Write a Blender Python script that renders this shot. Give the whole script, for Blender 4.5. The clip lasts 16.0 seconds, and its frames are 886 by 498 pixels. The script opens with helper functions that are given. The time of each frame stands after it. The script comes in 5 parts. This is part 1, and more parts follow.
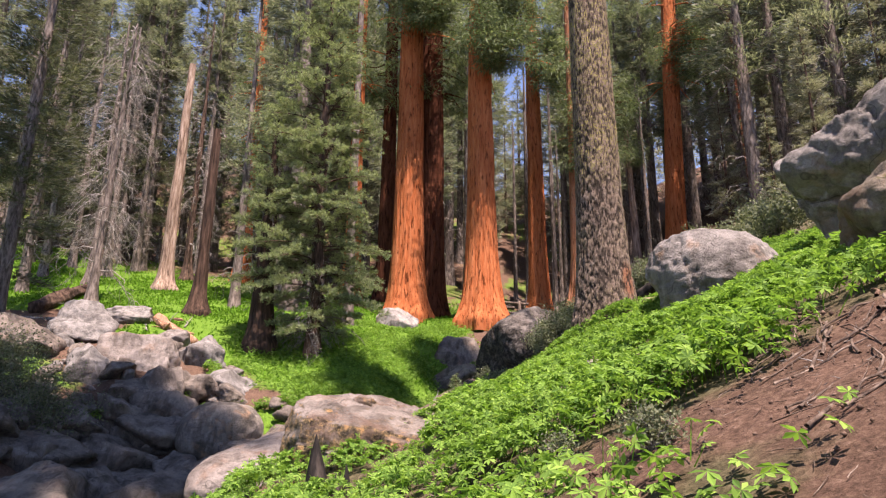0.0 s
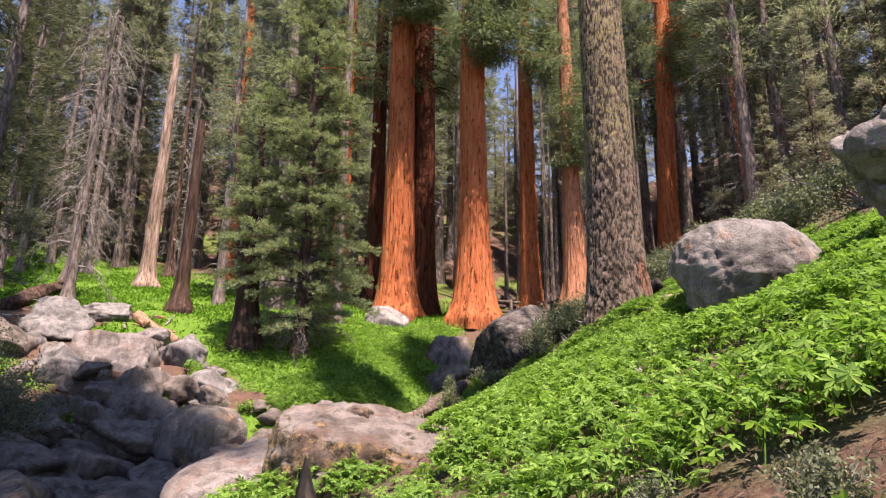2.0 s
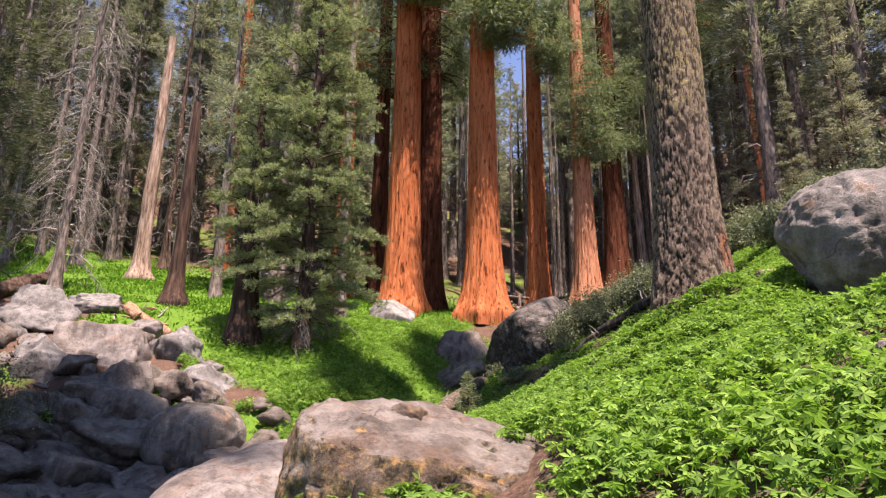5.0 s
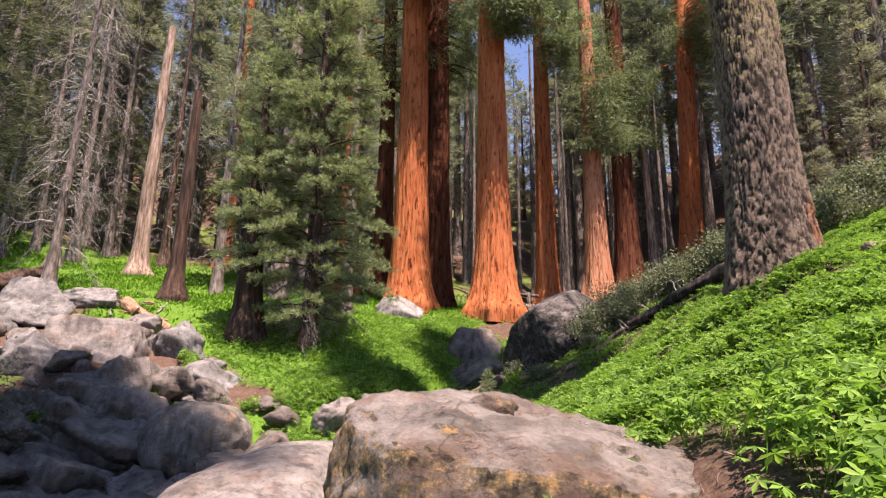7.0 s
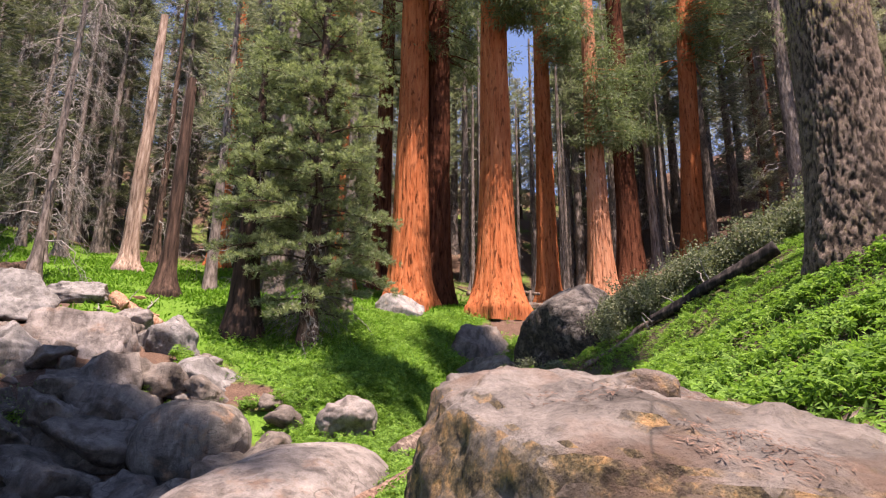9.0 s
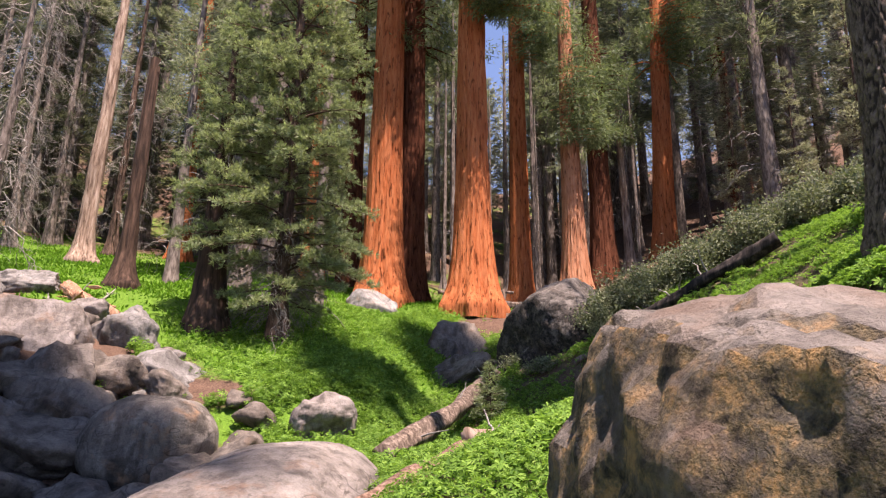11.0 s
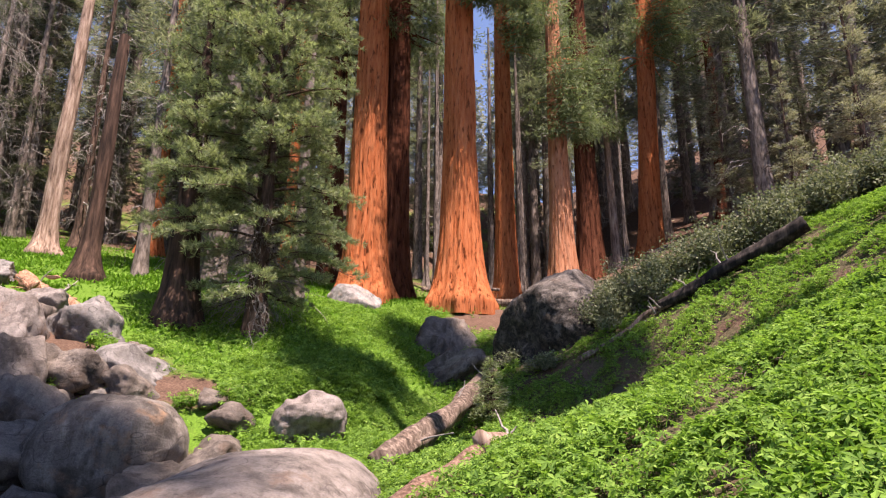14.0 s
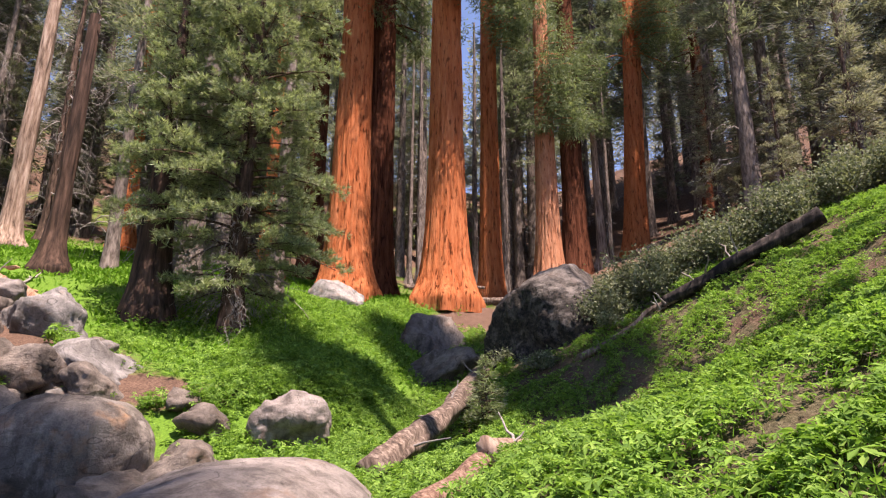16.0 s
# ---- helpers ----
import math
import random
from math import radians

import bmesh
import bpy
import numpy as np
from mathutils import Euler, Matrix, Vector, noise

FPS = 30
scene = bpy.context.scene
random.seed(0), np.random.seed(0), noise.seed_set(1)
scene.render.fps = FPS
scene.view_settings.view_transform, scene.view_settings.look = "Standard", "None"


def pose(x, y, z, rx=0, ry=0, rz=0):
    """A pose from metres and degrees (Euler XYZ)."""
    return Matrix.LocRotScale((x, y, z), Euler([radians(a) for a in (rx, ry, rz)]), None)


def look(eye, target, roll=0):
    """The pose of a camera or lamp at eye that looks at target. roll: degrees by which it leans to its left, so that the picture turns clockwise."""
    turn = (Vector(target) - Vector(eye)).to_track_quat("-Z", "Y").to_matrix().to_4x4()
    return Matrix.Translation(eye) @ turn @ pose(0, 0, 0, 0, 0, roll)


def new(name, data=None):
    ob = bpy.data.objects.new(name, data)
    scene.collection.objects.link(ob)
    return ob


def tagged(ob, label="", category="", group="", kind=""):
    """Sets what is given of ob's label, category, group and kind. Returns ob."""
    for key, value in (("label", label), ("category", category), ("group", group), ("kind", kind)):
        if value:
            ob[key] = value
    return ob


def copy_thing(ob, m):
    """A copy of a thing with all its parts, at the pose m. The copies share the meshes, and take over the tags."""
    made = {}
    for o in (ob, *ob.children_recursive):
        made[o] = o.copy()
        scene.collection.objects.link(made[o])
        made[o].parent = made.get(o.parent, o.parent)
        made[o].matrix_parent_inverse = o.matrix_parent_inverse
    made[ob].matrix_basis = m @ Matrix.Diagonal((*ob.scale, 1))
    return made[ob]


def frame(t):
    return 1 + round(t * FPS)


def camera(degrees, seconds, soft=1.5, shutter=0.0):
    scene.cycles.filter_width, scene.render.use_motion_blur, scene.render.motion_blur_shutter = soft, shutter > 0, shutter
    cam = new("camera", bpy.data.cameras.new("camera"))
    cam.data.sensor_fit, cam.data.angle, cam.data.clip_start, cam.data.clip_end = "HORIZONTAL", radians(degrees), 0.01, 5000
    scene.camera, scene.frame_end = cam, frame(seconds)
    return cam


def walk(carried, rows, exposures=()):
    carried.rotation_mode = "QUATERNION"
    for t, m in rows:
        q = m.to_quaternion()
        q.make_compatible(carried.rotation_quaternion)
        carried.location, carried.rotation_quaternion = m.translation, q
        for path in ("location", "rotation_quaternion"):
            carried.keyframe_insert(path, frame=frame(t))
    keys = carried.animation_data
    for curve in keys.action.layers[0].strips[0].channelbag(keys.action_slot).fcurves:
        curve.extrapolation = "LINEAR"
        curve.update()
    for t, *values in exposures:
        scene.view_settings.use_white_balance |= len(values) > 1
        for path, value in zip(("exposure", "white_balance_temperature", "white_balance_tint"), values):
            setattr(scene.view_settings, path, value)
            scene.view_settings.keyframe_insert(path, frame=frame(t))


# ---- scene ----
cam = camera(69.6, 16.0, 1.2)
METRES, EYE, TILT, LEAN, TURN = 10.0, 1.5, 0.0, 0.0, 8.4
ROWS = [
    (0.0, 0.0, 0.0, 0.0, -0.09, 14.95, -0.35),
    (0.5, -0.0055, 0.0241, 0.0051, -0.5, 14.92, -0.38),
    (1.0, -0.0109, 0.0471, 0.0074, -0.81, 14.92, -0.37),
    (1.5, -0.0165, 0.0738, 0.012, -1.05, 14.86, -0.36),
    (2.0, -0.0227, 0.1022, 0.0151, -1.24, 14.84, -0.36),
    (2.5, -0.0305, 0.1318, 0.0176, -1.34, 14.79, -0.38),
    (3.0, -0.038, 0.1641, 0.0181, -1.38, 14.79, -0.39),
    (3.5, -0.048, 0.1964, 0.0197, -1.42, 14.75, -0.43),
    (4.0, -0.0597, 0.2295, 0.0189, -1.46, 14.76, -0.49),
    (6.5, -0.1236, 0.4046, 0.0145, -1.58, 14.84, -0.55),
    (7.0, -0.1376, 0.4367, 0.0133, -1.59, 14.9, -0.55),
    (7.5, -0.1512, 0.4685, 0.0124, -1.6, 14.95, -0.56),
    (8.0, -0.1642, 0.5003, 0.011, -1.69, 14.98, -0.54),
    (8.5, -0.1772, 0.5322, 0.01, -1.93, 15.01, -0.52),
    (9.0, -0.1896, 0.5605, 0.008, -2.33, 15.06, -0.49),
    (11.5, -0.2447, 0.7089, -0.0019, -6.33, 15.3, -0.43),
    (12.0, -0.2513, 0.7334, -0.0025, -6.85, 15.31, -0.35),
    (12.5, -0.2586, 0.7585, -0.0039, -7.12, 15.35, -0.32),
    (13.0, -0.2624, 0.7868, -0.0044, -7.22, 15.37, -0.27),
    (13.5, -0.2653, 0.8125, -0.0034, -7.37, 15.39, -0.27),
    (14.0, -0.2696, 0.8397, 0.0005, -7.66, 15.38, -0.27),
    (14.5, -0.2734, 0.8651, 0.0028, -8.0, 15.4, -0.29),
    (15.0, -0.2771, 0.8946, 0.0037, -8.46, 15.4, -0.29),
    (15.5, -0.2803, 0.9231, 0.0044, -9.0, 15.42, -0.31),
    (16.0, -0.2837, 0.9514, 0.0064, -9.56, 15.4, -0.31),
]
walk(cam, [(t, pose(0, 0, EYE, TILT, LEAN, TURN) @ pose(METRES * x, METRES * y, METRES * z, 90 + pitch, roll, yaw)) for t, x, y, z, yaw, pitch, roll in ROWS],
     exposures=[(0.0, 1.97, 7500, 27), (16.0, 1.97, 7500, 27)])

# ---- world, sun, exposure ----
SUN_TO = Vector((0.55, -0.83, 2.45)).normalized()
sun_up = math.asin(SUN_TO.z)
world = bpy.data.worlds.new("world")
scene.world = world
world.use_nodes = True
wn = world.node_tree
sky = wn.nodes.new("ShaderNodeTexSky")
sky.sky_type = "NISHITA"
sky.sun_disc = False
sky.sun_elevation = sun_up
sky.sun_rotation = math.atan2(SUN_TO.x, SUN_TO.y)
sky.altitude = 2200
sky.air_density, sky.dust_density, sky.ozone_density = 0.8, 0.0, 3.0
wn.links.new(sky.outputs[0], wn.nodes["Background"].inputs["Color"])
wn.nodes["Background"].inputs["Strength"].default_value = 0.1
sun = new("sun", bpy.data.lights.new("sun", "SUN"))
sun.data.energy = 3.75
sun.data.angle = radians(0.53)
sun.data.color = (1.0, 0.965, 0.925)
sun.matrix_world = look((0, 0, 60), Vector((0, 0, 60)) - SUN_TO)


# ---- mesh tools ----
import itertools

def vnoise(P, seed=0):
    """Smooth value noise in -1..1 at an (n, 3) array."""
    P = np.asarray(P, float)
    I = np.floor(P).astype(np.int64)
    f = P - I
    f = f * f * (3 - 2 * f)
    out = np.zeros(len(P))
    for dx in (0, 1):
        for dy in (0, 1):
            for dz in (0, 1):
                h = (I[:, 0] + dx) * 374761393 + (I[:, 1] + dy) * 668265263 + (I[:, 2] + dz) * 2147483647 + seed * 1274126177
                h = (h ^ (h >> 13)) * 1274126177
                h = (h ^ (h >> 16)) & 0xFFFF
                w = (f[:, 0] if dx else 1 - f[:, 0]) * (f[:, 1] if dy else 1 - f[:, 1]) * (f[:, 2] if dz else 1 - f[:, 2])
                out += w * (h / 32767.5 - 1)
    return out


def cells(P, seed=0):
    """Distance to the border between scattered cells."""
    base = np.floor(P)
    first, second = np.full(len(P), 9.0), np.full(len(P), 9.0)
    for o in itertools.product((-1, 0, 1), repeat=3):
        c = base + np.array(o)
        j = np.stack([np.sin(c @ np.array(k) + seed) * 43758.5 for k in ((12.98, 78.23, 37.7), (39.35, 11.13, 83.1), (73.16, 52.24, 9.15))], 1) % 1
        d = np.linalg.norm(c + j - P, axis=1)
        second = np.minimum(second, np.maximum(first, d))
        first = np.minimum(first, d)
    return second - first


def fbm(P, octaves=4, seed=0, gain=0.5):
    P = np.asarray(P, float)
    a, s, tot = 1.0, 1.0, np.zeros(len(P))
    for o in range(octaves):
        tot += a * vnoise(P * s + 17.3 * o, seed + o)
        a *= gain
        s *= 2.03
    return tot


def np_mesh(name, V, F, mats, smooth=True, index=None):
    """A mesh from arrays: vertices (n, 3) and faces (m, 3 or 4)."""
    V, F = np.asarray(V, np.float32), np.asarray(F, np.int32)
    me = bpy.data.meshes.new(name)
    k = F.shape[1]
    me.vertices.add(len(V))
    me.vertices.foreach_set("co", V.ravel())
    me.loops.add(F.size)
    me.loops.foreach_set("vertex_index", F.ravel())
    me.polygons.add(len(F))
    me.polygons.foreach_set("loop_start", np.arange(0, F.size, k, dtype=np.int32))
    me.polygons.foreach_set("use_smooth", np.full(len(F), smooth))
    for m in (mats if isinstance(mats, (list, tuple)) else [mats]):
        me.materials.append(m)
    if index is not None:
        me.polygons.foreach_set("material_index", np.asarray(index, np.int32))
    me.update(calc_edges=True)
    me.validate()
    return me


def part(name, me, parent=None, label="", at=(0, 0, 0), kind=""):
    """A mesh as one object, under a thing or a part."""
    ob = new(name, me)
    ob.location = at
    if parent is not None:
        ob.parent = parent
    return tagged(ob, label, kind=kind)


def root(name, at, label, category, group="", turn=0.0, kind=""):
    ob = new(name)
    ob.empty_display_size = 0.3
    ob.location = at
    ob.rotation_euler = (0, 0, turn)
    return tagged(ob, label, category, group, kind)


def joined(pieces):
    """Several (V, F) of one face size as one."""
    n, Vs, Fs = 0, [], []
    for V, F in pieces:
        Vs.append(np.asarray(V, float))
        Fs.append(np.asarray(F) + n)
        n += len(V)
    return np.concatenate(Vs), np.concatenate(Fs)


def tube(path, radii, sides=6, cap=True):
    """A round tube of quads along a path of points."""
    path, radii = np.asarray(path, float), np.asarray(radii, float)
    n = len(path)
    tan = np.gradient(path, axis=0)
    tan /= np.linalg.norm(tan, axis=1)[:, None] + 1e-9
    ref = np.where(np.abs(tan[:, 2:3]) > 0.9, np.array([[1.0, 0, 0]]), np.array([[0, 0, 1.0]]))
    u = np.cross(tan, ref)
    u /= np.linalg.norm(u, axis=1)[:, None] + 1e-9
    v = np.cross(tan, u)
    a = np.linspace(0, 2 * np.pi, sides, endpoint=False)
    V = path[:, None] + radii[:, None, None] * (np.cos(a)[None, :, None] * u[:, None] + np.sin(a)[None, :, None] * v[:, None])
    i, j = np.meshgrid(np.arange(n - 1), np.arange(sides), indexing="ij")
    i, j = i.ravel(), j.ravel()
    jn = (j + 1) % sides
    F = np.stack([i * sides + j, i * sides + jn, (i + 1) * sides + jn, (i + 1) * sides + j], 1)
    V = V.reshape(-1, 3)
    if cap:
        c = len(V)
        V = np.concatenate([V, path[-1:]])
        js = np.arange(0, sides - 1, 2)
        base = (n - 1) * sides
        F = np.concatenate([F, np.stack([base + js, base + js + 1, base + (js + 2) % sides, np.full(len(js), c)], 1)])
    return V, F


def tubes(P0, P1, sag, r0, r1, rng, segs=4, sides=3, wob=0.0):
    """Many thin curved tubes at once: from P0 to P1, sagging."""
    n = len(P0)
    s = np.linspace(0, 1, segs + 1)
    path = P0[:, None] * (1 - s)[None, :, None] + P1[:, None] * s[None, :, None]
    path[:, :, 2] -= sag[:, None] * (4 * s * (1 - s))[None]
    if wob:
        path[:, 1:] += rng.normal(0, 1, (n, segs, 3)) * wob * np.linalg.norm(P1 - P0, axis=1)[:, None, None]
    tan = P1 - P0
    tan = tan / (np.linalg.norm(tan, axis=1)[:, None] + 1e-9)
    u = np.cross(tan, rng.normal(0, 1, (n, 3)))
    u /= np.linalg.norm(u, axis=1)[:, None] + 1e-9
    v = np.cross(tan, u)
    a = np.linspace(0, 2 * np.pi, sides, endpoint=False)
    rad = r0[:, None] * (1 - s)[None] + r1[:, None] * s[None]
    ring = np.cos(a)[None, :, None] * u[:, None] + np.sin(a)[None, :, None] * v[:, None]
    V = path[:, :, None] + rad[:, :, None, None] * ring[:, None]
    idx = np.arange(n * (segs + 1) * sides).reshape(n, segs + 1, sides)
    nx = np.roll(idx, -1, 2)
    F = np.stack([idx[:, :-1], nx[:, :-1], nx[:, 1:], idx[:, 1:]], -1).reshape(-1, 4)
    return V.reshape(-1, 3), F


def blades(P, D, W, fold=0.0, mid=0.5):
    """Kite-shaped leaf blades: base P, along D, half-width W (vectors)."""
    n = len(P)
    V = np.stack([P, P + mid * D + W, P + D, P + mid * D - W], 1)
    if fold:
        nrm = np.cross(D, W)
        nrm /= np.linalg.norm(nrm, axis=1)[:, None] + 1e-9
        V[:, 2] -= fold * np.linalg.norm(D, axis=1)[:, None] * nrm * np.sign(nrm[:, 2:3] + 1e-9)
    return V.reshape(-1, 3), np.arange(4 * n).reshape(n, 4)


def slivers(P, D, W):
    """Narrow three-cornered needles sprays: base P, along D, half-width W (vectors)."""
    V = np.stack([P - 0.35 * W, P + 0.45 * D + W, P + D], 1)
    return V.reshape(-1, 3), np.arange(3 * len(P)).reshape(-1, 3)


def unit(v):
    return v / (np.linalg.norm(v, axis=-1, keepdims=True) + 1e-9)


# ---- the lie of the land ----
def land(x, y):
    """Height of the ground: two slopes that meet in a gully, with a rocky pit."""
    x, y = np.asarray(x, float), np.asarray(y, float)
    xs = 70 * np.tanh(x / 70)
    ys = np.where(y > 70, 70 + 140 * np.tanh((y - 70) / 140), np.where(y < -20, -20 + 30 * np.tanh((y + 20) / 30), y))
    right = 0.6 + 0.4515 * xs + 0.1484 * ys + 0.0006 * np.clip(ys - 25, 0, 60) * np.clip(xs, 0, 40)
    left = -4.65 - 0.16 * xs + 0.27 * ys
    k = 0.5
    z = np.maximum(left, right) + k * np.log1p(np.exp(-np.abs(left - right) / k)) * 0.6
    def dip(cx, cy, rx, ry, h, turn=0.0):
        c, s = math.cos(turn), math.sin(turn)
        u, v = (x - cx) * c + (y - cy) * s, -(x - cx) * s + (y - cy) * c
        return h * np.exp(-(u / rx) ** 2 - (v / ry) ** 2)
    z = z - dip(-11.5, 17.5, 3.6, 3.6, 2.4) - dip(-9.0, 14.0, 3.0, 4.0, 0.8) - dip(-4.0, 31, 1.8, 5.5, 1.5)
    z = z - dip(-4.2, 22.5, 1.6, 4.5, 0.8) + dip(5.0, 21, 3.0, 5.0, 0.1) + dip(-3.4, 41, 3.5, 3.0, 0.6)
    z = z - dip(-10.5, 26, 4.0, 3.0, 0.7) - dip(-4.2, 9.5, 1.8, 4.0, 0.5) + dip(-3.4, 6.7, 1.3, 1.4, 0.6) - dip(0.8, 19.0, 3.2, 4.2, 0.6) - dip(-0.6, 21.5, 1.8, 3.0, 0.35) - dip(0.0, 19.5, 3.0, 3.2, 0.65)
    z = z - dip(-6.7, 20.3, 1.6, 2.0, 0.5) - dip(-8.6, 38.8, 2.8, 2.0, 0.6) - dip(2.3, 9.1, 1.5, 1.1, 0.42)
    z = z - dip(-1.6, 22.5, 2.4, 4.5, 0.9) + dip(1.5, 12.6, 1.3, 1.6, 0.42) + dip(-1.0, 7.4, 0.5, 1.0, 0.13)
    z = z + 0.26 * np.clip(ys - 62, 0, 150) * np.clip((ys - 62) / 20, 0, 1) + 0.2 * np.clip(-xs - 32, 0, 80)
    P = np.stack([x.ravel(), y.ravel(), np.zeros(x.size)], 1)
    z = z + (0.16 * fbm(P / 4.0, 3, 5) + 0.035 * fbm(P / 0.6, 2, 9)).reshape(x.shape)
    return z


def lz(x, y):
    return float(land(np.array([x]), np.array([y]))[0])


def cover(x, y):
    """How green the ground is: 1 grass and herbs, 0 bare soil and needles."""
    P = np.stack([x.ravel(), y.ravel(), np.zeros(x.size)], 1)
    n = fbm(P / 2.2, 3, 31).reshape(x.shape)
    sm = lambda e, w: np.clip(e / w + 0.5, 0, 1)
    g = np.ones(x.shape)
    g *= 1 - sm(x + 0.1 + 0.4 * n, 0.5) * sm(4.1 - 0.45 * x - y + 0.5 * n, 0.5)
    g = np.maximum(g, sm(0.55 - np.hypot((x - 0.55) / 1.2, y - 2.5) + 0.5 * n, 0.4))
    g *= 1 - sm(0.42 - np.hypot((x + 1.3) / 0.7, (y - 7.1) / 1.3) + 0.15 * n, 0.3)
    g *= 1 - sm(3.9 - np.hypot((x + 11.8) / 1.2, y - 17.0), 1.0)
    g *= 1 - sm(2.6 - np.hypot((x + 14.5) / 1.6, y - 22.5), 1.5)
    g *= 1 - sm(3.0 - np.hypot((x + 22.5) / 1.4, y - 25.5) + n, 1.5)
    g *= 1 - 0.9 * sm(0.4 - np.abs(y - 21.8 - 0.15 * (x + 10)) + 0.5 * n, 0.6) * sm(x + 12.0, 1) * sm(-8.0 - x, 1)
    g *= 1 - sm(2.6 - np.hypot(x + 1.2, (y - 38.5) / 1.2) + n, 1.5)
    gap = fbm(P / 0.55 + 40, 3, 33).reshape(x.shape)
    g *= 1 - 0.6 * sm(gap - 0.5, 0.35) * sm(x + 4.5, 1)
    far = np.maximum(sm(y - 48.5 + 3 * n, 5), sm(-x - 44 + 2 * n, 4))
    g *= 1 - far * (0.45 + 0.4 * sm(-n, 0.4))
    g *= 1 - sm(x - 4.5 - 0.12 * (y - 20), 3) * sm(y - 24, 3)
    g *= 1 - 0.8 * sm(-y - 2, 4)
    return np.clip(g, 0, 1)


# ---- materials ----
def shade(name, rough=0.8, spec=0.3):
    m = bpy.data.materials.new(name)
    m.use_nodes = True
    b = m.node_tree.nodes["Principled BSDF"]
    b.inputs["Roughness"].default_value = rough
    b.inputs["Specular IOR Level"].default_value = spec
    return m, m.node_tree, b


def node(nt, kind, **values):
    n = nt.nodes.new(kind)
    for key, value in values.items():
        n.inputs[key].default_value = value
    return n


def grain(nt, coord, scale, detail=5.0, rough=0.6, stretch=(1, 1, 1), offset=(0, 0, 0)):
    mp = node(nt, "ShaderNodeMapping", Scale=stretch, Location=offset)
    nt.links.new(coord, mp.inputs["Vector"])
    n = node(nt, "ShaderNodeTexNoise", Scale=scale, Detail=detail, Roughness=rough)
    nt.links.new(mp.outputs[0], n.inputs["Vector"])
    return n.outputs["Fac"]


def ramp(nt, fac, stops):
    r = nt.nodes.new("ShaderNodeValToRGB")
    while len(r.color_ramp.elements) < len(stops):
        r.color_ramp.elements.new(0.5)
    for e, (at, col) in zip(r.color_ramp.elements, stops):
        e.position, e.color = at, (*col, 1)
    nt.links.new(fac, r.inputs[0])
    return r.outputs[0]


def mixed(nt, fac, a, b, mode="MIX"):
    m = nt.nodes.new("ShaderNodeMix")
    m.data_type, m.blend_type = "RGBA", mode
    for sock, v in ((m.inputs[0], fac), (m.inputs[6], a), (m.inputs[7], b)):
        if isinstance(v, (float, int)):
            sock.default_value = v
        elif isinstance(v, tuple):
            sock.default_value = (*v, 1)
        else:
            nt.links.new(v, sock)
    return m.outputs[2]


def bump(nt, b, height, strength=0.5, distance=0.02, chain=None):
    n = node(nt, "ShaderNodeBump", Strength=strength, Distance=distance)
    nt.links.new(height, n.inputs["Height"])
    if chain is not None:
        nt.links.new(chain, n.inputs["Normal"])
    nt.links.new(n.outputs[0], b.inputs["Normal"])
    return n.outputs[0]


def coords(nt, which="Object"):
    return nt.nodes.new("ShaderNodeTexCoord").outputs[which]


def where(nt):
    return nt.nodes.new("ShaderNodeNewGeometry").outputs["Position"]


def bark_mat(name, dark, mid, light, scale=1.0, tall=0.08, deep=0.04, moss=None):
    m, nt, b = shade(name, 0.9, 0.15)
    c = coords(nt)
    fibre = grain(nt, c, 5.0 * scale, 6, 0.65, (1, 1, tall))
    broad = grain(nt, c, 0.5 * scale, 3, 0.5, (1, 1, 0.35))
    col = ramp(nt, fibre, [(0.34, dark), (0.5, mid), (0.68, light)])
    col = mixed(nt, 0.55, col, ramp(nt, broad, [(0.3, (0.55, 0.55, 0.55)), (0.7, (1.25, 1.2, 1.15))]), "MULTIPLY")
    if moss:
        spots = grain(nt, c, 3.2, 5, 0.7, (1, 1, 0.8))
        col = mixed(nt, ramp(nt, spots, [(0.54, (0, 0, 0)), (0.66, (0.85, 0.85, 0.85))]), col, moss)
    nt.links.new(col, b.inputs["Base Color"])
    bump(nt, b, fibre, 0.9, deep)
    return m


